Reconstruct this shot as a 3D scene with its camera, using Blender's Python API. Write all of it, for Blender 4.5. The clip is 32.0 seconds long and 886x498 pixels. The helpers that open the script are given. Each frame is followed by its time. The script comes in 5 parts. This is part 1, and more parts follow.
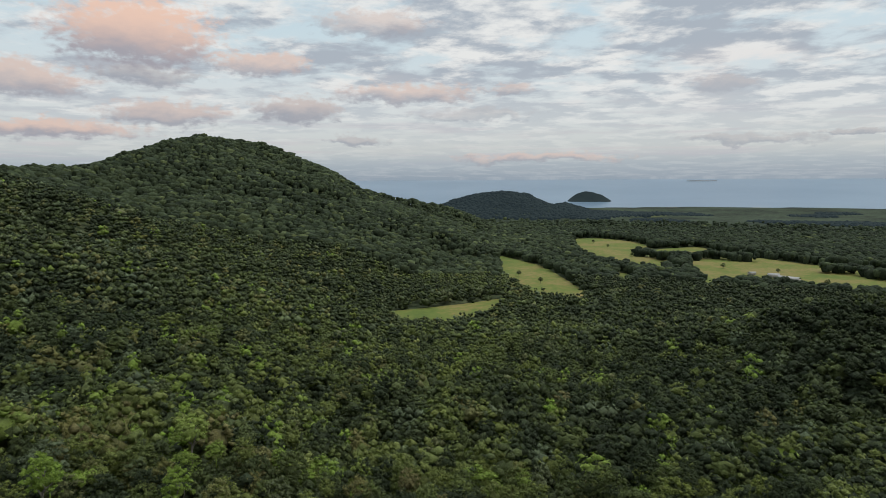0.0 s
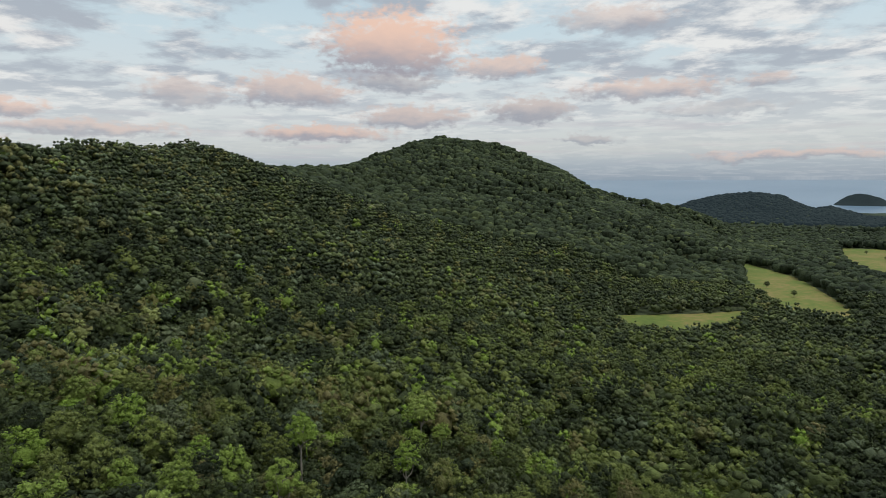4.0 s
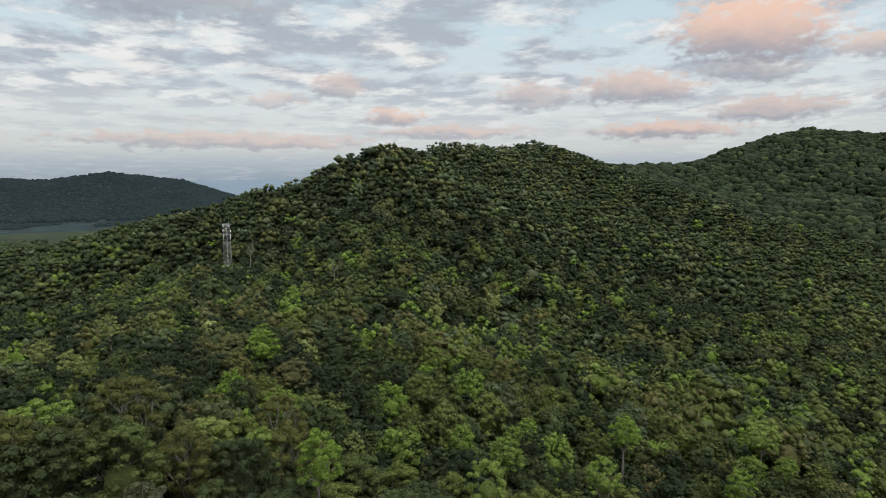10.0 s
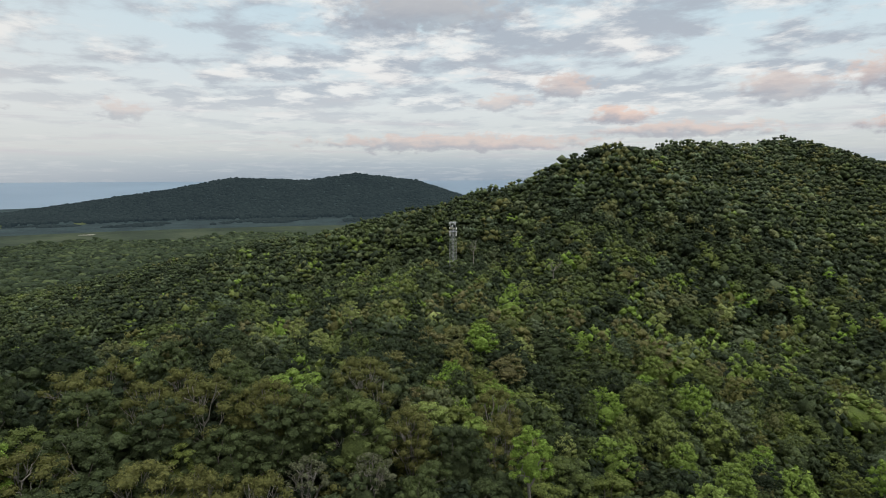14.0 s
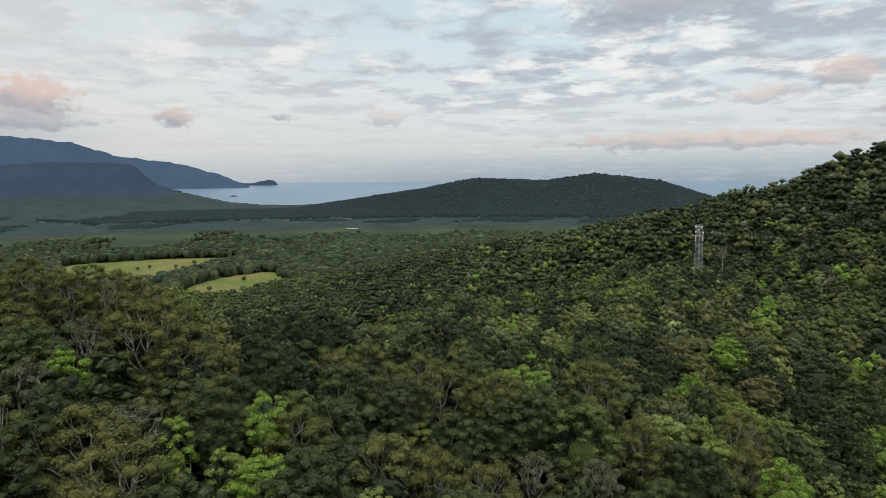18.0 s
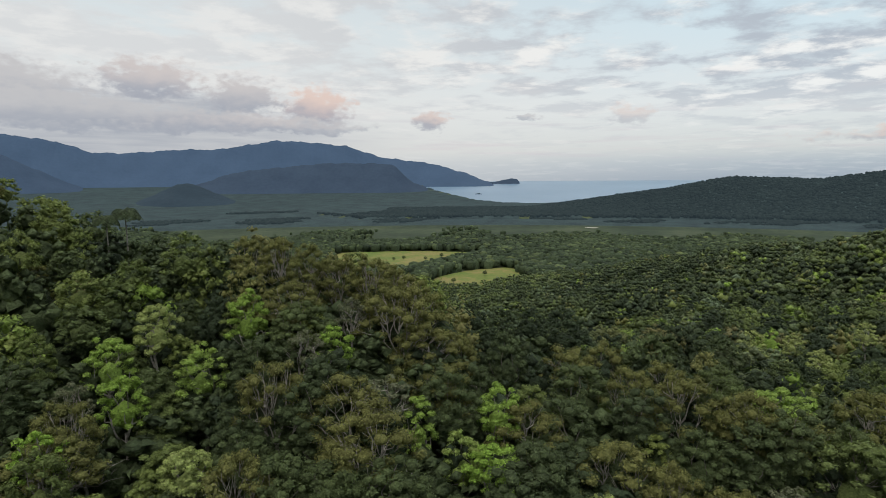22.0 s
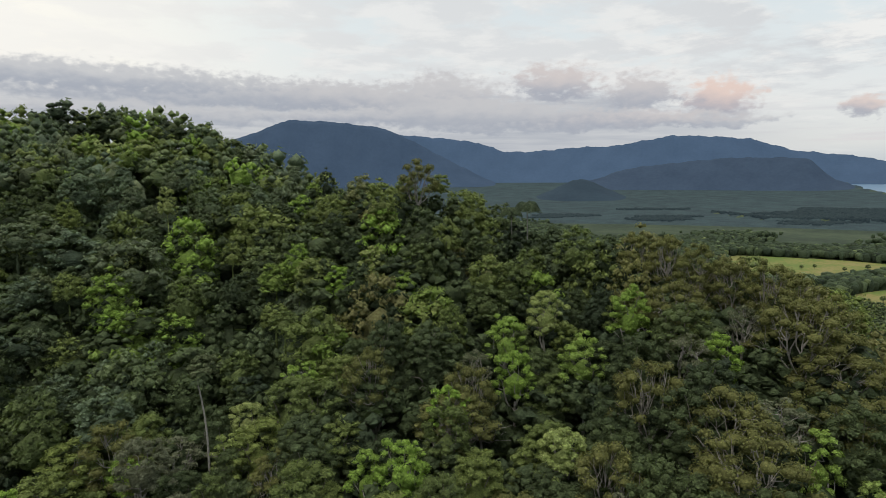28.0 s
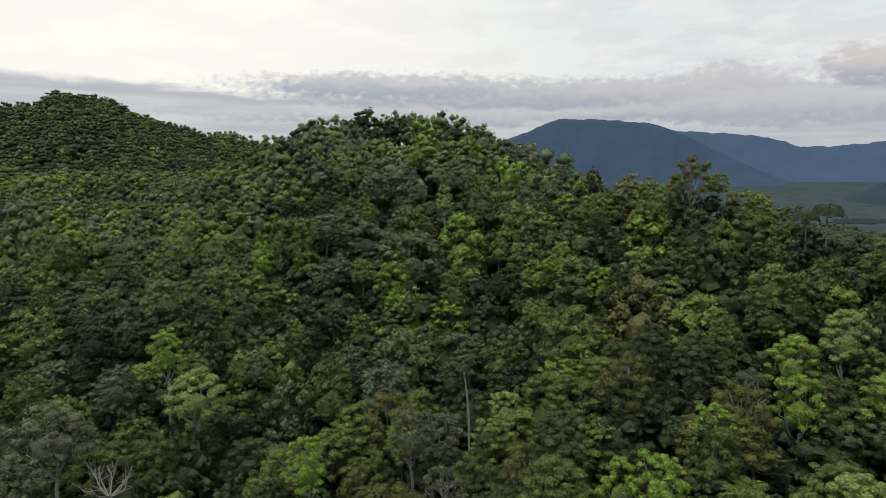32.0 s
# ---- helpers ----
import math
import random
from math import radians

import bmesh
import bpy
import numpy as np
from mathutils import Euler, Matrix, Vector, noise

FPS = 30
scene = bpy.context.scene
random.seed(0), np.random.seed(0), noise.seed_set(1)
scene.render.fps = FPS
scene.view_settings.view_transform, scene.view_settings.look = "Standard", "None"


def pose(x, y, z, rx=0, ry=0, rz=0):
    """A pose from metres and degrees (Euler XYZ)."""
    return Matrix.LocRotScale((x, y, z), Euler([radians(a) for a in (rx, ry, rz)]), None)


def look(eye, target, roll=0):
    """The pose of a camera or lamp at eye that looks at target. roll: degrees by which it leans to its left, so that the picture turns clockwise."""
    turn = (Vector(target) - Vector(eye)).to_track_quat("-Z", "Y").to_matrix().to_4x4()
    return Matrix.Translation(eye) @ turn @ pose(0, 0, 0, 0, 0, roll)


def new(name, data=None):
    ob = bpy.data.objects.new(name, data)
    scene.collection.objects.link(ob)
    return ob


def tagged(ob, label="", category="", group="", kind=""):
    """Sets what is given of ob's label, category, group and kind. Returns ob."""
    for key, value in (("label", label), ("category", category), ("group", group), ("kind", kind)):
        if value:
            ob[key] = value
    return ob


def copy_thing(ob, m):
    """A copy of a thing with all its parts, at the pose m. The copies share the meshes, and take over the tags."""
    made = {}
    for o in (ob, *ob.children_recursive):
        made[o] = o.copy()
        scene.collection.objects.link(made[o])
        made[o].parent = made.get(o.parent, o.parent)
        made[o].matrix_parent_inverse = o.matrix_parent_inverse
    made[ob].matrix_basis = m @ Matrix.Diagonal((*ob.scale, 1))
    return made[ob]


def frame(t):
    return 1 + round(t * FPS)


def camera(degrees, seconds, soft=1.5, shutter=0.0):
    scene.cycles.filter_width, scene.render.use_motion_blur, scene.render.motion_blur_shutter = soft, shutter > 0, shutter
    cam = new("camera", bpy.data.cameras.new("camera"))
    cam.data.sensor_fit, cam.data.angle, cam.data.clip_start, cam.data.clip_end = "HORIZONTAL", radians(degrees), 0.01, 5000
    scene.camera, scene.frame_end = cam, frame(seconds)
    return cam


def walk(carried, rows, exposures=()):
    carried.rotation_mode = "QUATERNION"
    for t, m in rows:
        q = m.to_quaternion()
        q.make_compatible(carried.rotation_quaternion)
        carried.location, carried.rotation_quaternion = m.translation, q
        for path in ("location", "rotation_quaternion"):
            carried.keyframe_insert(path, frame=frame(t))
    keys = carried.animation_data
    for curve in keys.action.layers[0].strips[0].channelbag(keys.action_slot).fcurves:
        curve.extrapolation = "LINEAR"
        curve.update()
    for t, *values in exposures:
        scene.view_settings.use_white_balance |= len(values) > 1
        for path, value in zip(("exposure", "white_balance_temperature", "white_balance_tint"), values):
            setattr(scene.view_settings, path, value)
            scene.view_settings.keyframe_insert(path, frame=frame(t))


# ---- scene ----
EYE = 160.0
cam = camera(70.80, 32.0, 0.6)
# seconds, yaw to the left, pitch, roll: the camera hovers and turns where it is
TURNS = [
    (0, -0.00, -6.49, -0.31), (1, 5.34, -6.47, -0.29), (2, 10.52, -6.45, -0.24), (3, 15.64, -6.45, -0.18),
    (3.5, 18.20, -6.47, -0.15), (5.5, 28.40, -6.52, -0.12), (6, 30.91, -6.54, -0.10), (7, 35.91, -6.56, -0.08),
    (8, 40.91, -6.58, -0.09), (9, 45.92, -6.57, -0.12), (10, 50.96, -6.56, -0.15), (11, 56.05, -6.54, -0.17),
    (12, 61.07, -6.53, -0.19), (13, 66.13, -6.52, -0.21), (13.5, 68.59, -6.49, -0.23), (15.5, 78.92, -6.45, -0.24),
    (16, 81.66, -6.43, -0.26), (17, 87.13, -6.39, -0.27), (18, 92.59, -6.36, -0.28), (19, 98.04, -6.34, -0.29),
    (20, 103.50, -6.33, -0.30), (21, 108.93, -6.34, -0.32), (22, 114.36, -6.38, -0.33), (23, 119.76, -6.44, -0.32),
    (24, 125.59, -6.50, -0.31), (25, 131.56, -6.54, -0.29), (25.5, 134.49, -6.55, -0.28), (27.5, 146.12, -6.55, -0.27),
    (28, 149.05, -6.56, -0.27), (29, 154.86, -6.55, -0.25), (30, 160.74, -6.52, -0.25), (30.5, 163.53, -6.51, -0.24),
    (31, 166.01, -6.50, -0.23), (31.5, 169.46, -6.53, -0.24), (32, 173.03, -6.59, -0.24),
]
walk(cam, [(t, pose(0, 0, EYE, 0, 0, yaw) @ pose(0, 0, 0, 90 + pitch, 0, 0) @ pose(0, 0, 0, 0, 0, roll)) for t, yaw, pitch, roll in TURNS],
     [(0, -0.15), (9, -0.08), (19, 0.0), (28, 0.08), (32, 0.1)])

# ---- light: a pale sky with broken cloud, the sun behind thin cloud ----
SUN_AZ, SUN_EL = 75.0, 68.0


class Nodes:
    """Short hand for a node tree."""

    def __init__(self, tree):
        self.tree = tree
        tree.nodes.clear()

    def add(self, kind, **values):
        node = self.tree.nodes.new(kind)
        for key, value in values.items():
            node.inputs[key.replace("_", " ")].default_value = value
        return node

    def put(self, value, socket):
        if isinstance(value, bpy.types.NodeSocket):
            self.tree.links.new(value, socket)
        elif isinstance(value, (tuple, list)) and len(value) == 3 and len(socket.default_value) == 4:
            socket.default_value = (*value, 1)
        else:
            socket.default_value = value

    def math(self, op, a, b=0.0, c=0.0):
        node = self.tree.nodes.new("ShaderNodeMath")
        node.operation = op
        for value, socket in zip((a, b, c), node.inputs):
            self.put(value, socket)
        return node.outputs[0]

    def vec(self, op, a, b=(0, 0, 0), out="Vector"):
        node = self.tree.nodes.new("ShaderNodeVectorMath")
        node.operation = op
        self.put(a, node.inputs[0])
        self.put(b, node.inputs[1])
        return node.outputs[out]

    def mix(self, factor, a, b, blend="MIX"):
        node = self.tree.nodes.new("ShaderNodeMix")
        node.data_type, node.blend_type = "RGBA", blend
        self.put(factor, node.inputs[0])
        self.put(a, node.inputs[6])
        self.put(b, node.inputs[7])
        return node.outputs[2]

    def span(self, value, low, high, to_low=0.0, to_high=1.0, smooth=True):
        node = self.tree.nodes.new("ShaderNodeMapRange")
        node.interpolation_type = "SMOOTHSTEP" if smooth else "LINEAR"
        for v, socket in zip((value, low, high, to_low, to_high), node.inputs):
            self.put(v, socket)
        return node.outputs[0]

    def noise(self, vector, scale, detail=4.0, rough=0.55, distortion=0.0, out="Fac"):
        node = self.add("ShaderNodeTexNoise", Scale=scale, Detail=detail, Roughness=rough, Distortion=distortion)
        if vector is not None:
            self.put(vector, node.inputs["Vector"])
        return node.outputs[out]

    def ramp(self, value, stops):
        node = self.tree.nodes.new("ShaderNodeValToRGB")
        while len(node.color_ramp.elements) < len(stops):
            node.color_ramp.elements.new(0.5)
        for e, (at, colour) in zip(node.color_ramp.elements, stops):
            e.position, e.color = at, (*colour, 1)
        self.put(value, node.inputs[0])
        return node.outputs[0]

    def join(self, x, y, z=0.0):
        node = self.tree.nodes.new("ShaderNodeCombineXYZ")
        for v, socket in zip((x, y, z), node.inputs):
            self.put(v, socket)
        return node.outputs[0]


def make_sky():
    world = bpy.data.worlds.new("evening_sky")
    scene.world = world
    world.use_nodes = True
    n = Nodes(world.node_tree)
    way = n.add("ShaderNodeTexCoord").outputs["Generated"]
    split = n.add("ShaderNodeSeparateXYZ")
    n.put(way, split.inputs[0])
    x, y, z = split.outputs
    # compass angle from the middle of the sweep, and height above the horizon, in degrees
    c, s = math.cos(radians(87)), math.sin(radians(87))
    across = n.math("ADD", n.math("MULTIPLY", x, c), n.math("MULTIPLY", y, s))
    ahead = n.math("SUBTRACT", n.math("MULTIPLY", y, c), n.math("MULTIPLY", x, s))
    az = n.math("MULTIPLY", n.math("ARCTAN2", across, ahead), 57.29578)
    el = n.math("MULTIPLY", n.math("ARCSINE", z), 57.29578)
    # clear sky between the clouds
    sky = n.add("ShaderNodeTexSky")
    sky.sky_type, sky.sun_disc = "NISHITA", False
    sky.sun_elevation, sky.sun_rotation = radians(SUN_EL), radians(SUN_AZ)
    clear = n.ramp(n.math("MULTIPLY", el, 1 / 90), [(0.0, (0.35, 0.44, 0.55)), (0.014, (0.46, 0.545, 0.635)), (0.028, (0.71, 0.74, 0.75)),
                   (0.07, (0.88, 0.91, 0.90)), (0.14, (0.77, 0.92, 0.97)), (0.24, (0.54, 0.75, 0.88)), (0.45, (0.75, 0.9, 1.0)), (1.0, (0.9, 1.05, 1.15))])
    clear = n.mix(0.25, clear, n.mix(1.0, sky.outputs[0], (0.085, 0.085, 0.085), "MULTIPLY"))
    # glow of the low sun through thin cloud
    GLOW_AZ = -206.0
    toward = (math.sin(radians(GLOW_AZ)) * math.cos(radians(10)), math.cos(radians(GLOW_AZ)) * math.cos(radians(10)), math.sin(radians(10)))
    facing = n.vec("DOT_PRODUCT", way, toward, "Value")
    glow = n.span(facing, 0.55, 1.0)
    # the high sheet of broken cloud, flat overhead
    deep = n.math("ADD", n.math("MAXIMUM", z, 0.0), 0.09)
    flat = n.join(n.math("DIVIDE", x, deep), n.math("DIVIDE", y, deep))
    fine = n.noise(flat, 2.3, 7.0, 0.58, 0.15)
    broad = n.noise(flat, 0.5, 3.0, 0.5)
    cover = n.math("ADD", n.math("MULTIPLY", fine, 0.62), n.math("MULTIPLY", broad, 0.38))
    # thin over the bay, thick over the eastern sea
    gap = n.math("MULTIPLY", n.span(n.math("ABSOLUTE", n.math("ADD", az, 20.0)), 26.0, 6.0), n.span(el, 13.0, 7.0))
    cover = n.math("SUBTRACT", cover, n.math("MULTIPLY", gap, 0.07))
    cover = n.math("ADD", cover, n.math("MULTIPLY", n.span(az, 75.0, 115.0), 0.05))
    cover = n.math("ADD", cover, n.math("MULTIPLY", n.span(az, 0.0, -35.0), 0.035))
    sheet = n.span(cover, 0.42, 0.54)
    sheet = n.math("MULTIPLY", sheet, n.span(el, 2.0, 10.0, 0.15, 0.9))
    lit = n.span(n.noise(n.vec("ADD", flat, (0.11, 0.16, 3.0)), 2.6, 7.0, 0.6, 0.1), 0.44, 0.62)
    body = n.mix(lit, (0.43, 0.48, 0.55), (0.90, 0.90, 0.885))
    blush = n.span(n.noise(flat, 0.9, 4.0, 0.5), 0.5, 0.7)
    body = n.mix(n.math("MULTIPLY", blush, n.span(el, 14.0, 6.0, 0.0, 0.34)), body, (0.74, 0.62, 0.60))
    thick = n.span(el, 22.0, 55.0, 1.0, 2.4)
    body = n.mix(1.0, body, n.join(thick, thick, thick), "MULTIPLY")
    body = n.mix(n.span(az, -18.0, -55.0, 0.0, 0.6), body, (0.72, 0.76, 0.79))
    body = n.mix(glow, body, (0.90, 0.88, 0.83))
    colour = n.mix(glow, clear, (0.97, 0.93, 0.84))
    colour = n.mix(sheet, colour, body)
    # a warm grey veil towards the west
    veil = n.math("MULTIPLY", n.span(az, 8.0, -40.0, 0.0, 0.5), n.math("SUBTRACT", 1.0, glow))
    colour = n.mix(veil, colour, (0.74, 0.725, 0.70))
    # streaks low over the sea
    streak = n.noise(n.join(n.math("MULTIPLY", az, 0.05), n.math("MULTIPLY", el, 0.9)), 1.3, 6.0, 0.6, 0.3)
    low = n.math("MULTIPLY", n.span(streak, 0.5, 0.66), n.math("MULTIPLY", n.span(el, 0.6, 1.6), n.span(el, 8.0, 4.0)))
    colour = n.mix(n.math("MULTIPLY", low, 0.42), colour, n.ramp(n.math("MULTIPLY", el, 0.1), [(0.08, (0.41, 0.46, 0.55)), (0.25, (0.65, 0.59, 0.62)), (0.6, (0.52, 0.52, 0.58))]))
    # the bank of grey cloud over the mountains
    ragged = n.noise(n.join(n.math("MULTIPLY", az, 0.09), n.math("MULTIPLY", el, 0.5)), 1.0, 6.0, 0.6, 0.2)
    edge = n.math("ADD", n.span(az, -30.0, -62.0, 5.2, 7.6), n.math("MULTIPLY", n.math("SUBTRACT", ragged, 0.5), 5.0))
    bank = n.math("MULTIPLY", n.span(n.math("SUBTRACT", edge, el), -0.5, 0.9), n.span(az, -28.0, -48.0, 0.0, 0.85))
    colour = n.mix(bank, colour, n.mix(n.span(n.noise(n.join(n.math("MULTIPLY", az, 0.06), n.math("MULTIPLY", el, 0.8)), 1.0, 5.0, 0.55), 0.36, 0.64), (0.36, 0.39, 0.45), (0.53, 0.545, 0.57)))
    # single heaps of cloud: compass angle, height, half width, half height, warmth, density
    warp = n.noise(n.join(n.math("MULTIPLY", az, 0.45), n.math("MULTIPLY", el, 0.95)), 1.0, 5.0, 0.55, 0.0, "Color")
    warp = n.vec("MULTIPLY", n.vec("SUBTRACT", warp, (0.5, 0.5, 0.5)), (4.2, 1.9, 0.0))
    spot = n.vec("ADD", n.join(az, el), warp)
    heaps = [(-25.0, 8.3, 4.5, 1.1, 0.1, 0.8), (-25.4, 11.3, 6.6, 3.5, 1.0, 0.97), (-15.9, 9.7, 4.6, 1.2, 0.75, 0.8), (-34.0, 7.4, 5.5, 1.7, 0.6, 0.85), (-31.0, 3.9, 6.5, 0.8, 0.5, 0.8),
             (-23.5, 5.3, 5.5, 1.3, 0.45, 0.88), (-12.9, 5.9, 4.2, 1.4, 0.3, 0.9), (-3.2, 7.4, 6.8, 1.2, 0.65, 0.75), (8.5, 1.7, 8.0, 0.55, 0.7, 0.6), (-32.5, 3.8, 5.5, 0.9, 0.7, 0.8), (-6.0, 13.2, 5.5, 1.4, 0.5, 0.6), (6.0, 7.7, 2.2, 0.7, 0.6, 0.6), (3.0, 5.6, 6.0, 0.7, 0.1, 0.5),
             (-7.8, 3.4, 3.0, 0.5, 0.1, 0.8), (24.0, 7.5, 3.0, 0.9, 0.35, 0.4), (26.0, 3.0, 6.0, 0.5, 0.1, 0.6), (33.0, 3.4, 2.5, 0.35, 0.1, 0.7), (-60.1, 7.9, 3.0, 1.3, 0.5, 0.75), (-55.3, 5.3, 3.0, 0.85, 0.8, 0.8),
             (-50.0, 3.9, 8.0, 0.8, 0.65, 0.65), (-66.0, 6.6, 3.4, 0.8, 0.6, 0.55), (-43.0, 7.0, 4.0, 1.4, 0.45, 0.65), (-70.0, 3.1, 14.0, 0.8, 0.6, 0.65), (-97.8, 5.4, 2.0, 1.0, 0.5, 0.5),
             (-72.7, 14.2, 8.5, 2.2, 0.05, 0.7), (-125.6, 6.2, 3.3, 2.1, 0.55, 0.97), (-115.4, 5.0, 2.0, 0.9, 0.4, 0.9), (-131.8, 6.9, 3.2, 2.0, 0.12, 0.95), (-106.8, 5.6, 1.6, 0.35, 0.05, 0.7),
             (-139.0, 8.0, 4.2, 2.0, 0.2, 0.95), (-149.0, 7.2, 6.0, 2.2, 0.06, 0.92), (-166.0, 7.0, 20.0, 1.7, 0.02, 0.97), (-174.0, 5.3, 15.0, 1.1, 0.02, 0.85), (-143.0, 4.5, 11.0, 0.9, 0.02, 0.85), (-127.0, 4.7, 6.5, 0.7, 0.05, 0.8), (-150.0, 6.1, 11.0, 1.5, 0.04, 0.95), (-157.0, 6.9, 8.0, 1.6, 0.05, 0.9), (-158.0, 5.3, 7.0, 0.9, 0.02, 0.95), (-178.0, 7.9, 15.0, 1.4, 0.0, 0.9), (-192.0, 5.6, 9.0, 1.0, 0.0, 0.45), (-134.0, 4.8, 9.0, 1.1, 0.15, 0.75), (-147.0, 5.4, 15.0, 1.5, 0.03, 0.8)]
    curl = n.math("MULTIPLY", n.math("SUBTRACT", n.noise(n.join(n.math("MULTIPLY", az, 1.1), n.math("MULTIPLY", el, 1.9)), 1.0, 3.0, 0.5), 0.5), 1.3)
    for a, e, w, h, warm, dense in heaps:
        away = n.vec("MULTIPLY", n.vec("SUBTRACT", spot, (a + 87, e, 0)), (1 / w, 1 / h, 0))
        away = n.vec("MINIMUM", away, n.vec("MULTIPLY", away, (1, 1.25, 0)))
        mask = n.span(n.math("ADD", n.vec("LENGTH", away, out="Value"), curl), 1.15, 0.5, 0.0, dense)
        high = n.span(n.vec("DOT_PRODUCT", away, (0.12, 0.8, 0), "Value"), -0.5, 0.45)
        top = tuple(p + (q - p) * warm for p, q in zip((0.52, 0.53, 0.55), (0.90, 0.63, 0.51)))
        foot = tuple(p + (q - p) * warm for p, q in zip((0.36, 0.39, 0.45), (0.40, 0.39, 0.44)))
        colour = n.mix(mask, colour, n.mix(high, foot, top))
    back = n.add("ShaderNodeBackground", Strength=1.0)
    n.put(colour, back.inputs[0])
    out = n.add("ShaderNodeOutputWorld")
    n.put(back.outputs[0], out.inputs[0])


make_sky()
sun = new("sun", bpy.data.lights.new("sun", "SUN"))
sun.data.energy, sun.data.angle, sun.data.color = 2.7, radians(40), (1.0, 0.95, 0.87)
sun.matrix_world = look((0, 0, 0), (-math.sin(radians(SUN_AZ)), -math.cos(radians(SUN_AZ)), -math.tan(radians(SUN_EL))))

# ---- materials ----


def material(name):
    m = bpy.data.materials.new(name)
    m.use_nodes = True
    n = Nodes(m.node_tree)
    out = n.add("ShaderNodeOutputMaterial")
    return m, n, out


def plain(name, colour, rough=0.6, metal=0.0, vary=0.15, scale=2.0):
    m, n, out = material(name)
    where = n.add("ShaderNodeTexCoord").outputs["Object"]
    shade = n.span(n.noise(where, scale, 5.0), 0.3, 0.7, 1 - vary, 1 + vary)
    b = n.add("ShaderNodeBsdfPrincipled", Roughness=rough, Metallic=metal)
    scaled = n.tree.nodes.new("ShaderNodeVectorMath")
    scaled.operation = "SCALE"
    scaled.inputs[0].default_value = colour
    n.put(shade, scaled.inputs["Scale"])
    n.put(scaled.outputs[0], b.inputs["Base Color"])
    n.put(b.outputs[0], out.inputs[0])
    return m


# the grey-green at 0.60 is painted bluer, as if lit by blue sky
LEAF_STOPS = [(0.0, (0.035, 0.050, 0.028)), (0.22, (0.070, 0.093, 0.041)), (0.40, (0.120, 0.154, 0.051)), (0.53, (0.166, 0.202, 0.056)), (0.60, (0.108, 0.146, 0.092)),
              (0.70, (0.168, 0.170, 0.062)), (0.78, (0.160, 0.150, 0.072)), (0.83, (0.180, 0.250, 0.060)), (0.93, (0.205, 0.32, 0.056)), (1.0, (0.26, 0.30, 0.11))]


def foliage(name, tint=None, stops=LEAF_STOPS, grain=0.9, gloss=0.6, speck=0.65, shine=0.1):
    """Leaves. tint: None reads each tree's own shade from the mesh, else the middle of a range from which each tree draws its own."""
    m, n, out = material(name)
    where = n.add("ShaderNodeNewGeometry").outputs["Position"]
    if tint is None:
        own = n.add("ShaderNodeAttribute")
        own.attribute_name = "shade"
        value = own.outputs["Fac"]
    else:
        value = n.math("ADD", n.math("MULTIPLY", n.add("ShaderNodeObjectInfo").outputs["Random"], 0.16), tint - 0.08)
    fine = n.noise(where, grain, 4.0, 0.65)
    value = n.math("ADD", value, n.math("MULTIPLY", n.math("SUBTRACT", fine, 0.5), 0.05))
    colour = n.ramp(value, stops)
    leaf = n.add("ShaderNodeNewGeometry").outputs["Random Per Island"]
    bright = n.math("ADD", n.math("MULTIPLY", leaf, speck), 1 - speck / 2)
    bright = n.math("MULTIPLY", bright, n.span(n.noise(where, grain * 2.3, 4.0, 0.75), 0.32, 0.68, 0.6, 1.4, False))
    grey = n.mix(1.0, colour, n.join(bright, bright, bright), "MULTIPLY")
    bump = n.add("ShaderNodeBump", Strength=1.0, Distance=0.8 / grain)
    n.put(n.noise(where, grain * 2.4, 3.0, 0.65), bump.inputs["Height"])
    b = n.add("ShaderNodeBsdfPrincipled", Roughness=gloss)
    b.inputs["Specular IOR Level"].default_value = shine
    n.put(grey, b.inputs["Base Color"])
    n.put(bump.outputs[0], b.inputs["Normal"])
    thin = n.add("ShaderNodeBsdfTranslucent")
    n.put(n.mix(1.0, grey, (1.1, 1.25, 0.6), "MULTIPLY"), thin.inputs[0])
    both = n.add("ShaderNodeMixShader", Fac=0.25)
    n.put(b.outputs[0], both.inputs[1])
    n.put(thin.outputs[0], both.inputs[2])
    n.put(both.outputs[0], out.inputs[0])
    return m


def ground_material():
    m, n, out = material("forest_floor")
    where = n.add("ShaderNodeNewGeometry").outputs["Position"]
    broad = n.noise(where, 0.004, 5.0, 0.6)
    fine = n.noise(where, 0.09, 5.0, 0.65)
    value = n.math("ADD", n.math("MULTIPLY", broad, 0.55), n.math("MULTIPLY", fine, 0.45))
    colour = n.ramp(value, [(0.38, (0.026, 0.037, 0.021)), (0.47, (0.043, 0.058, 0.030)), (0.55, (0.060, 0.076, 0.037)), (0.64, (0.086, 0.098, 0.050))])
    b = n.add("ShaderNodeBsdfPrincipled", Roughness=0.9)
    b.inputs["Specular IOR Level"].default_value = 0.1
    n.put(colour, b.inputs["Base Color"])
    bump = n.add("ShaderNodeBump", Strength=0.8, Distance=3.0)
    n.put(fine, bump.inputs["Height"])
    n.put(bump.outputs[0], b.inputs["Normal"])
    n.put(b.outputs[0], out.inputs[0])
    return m


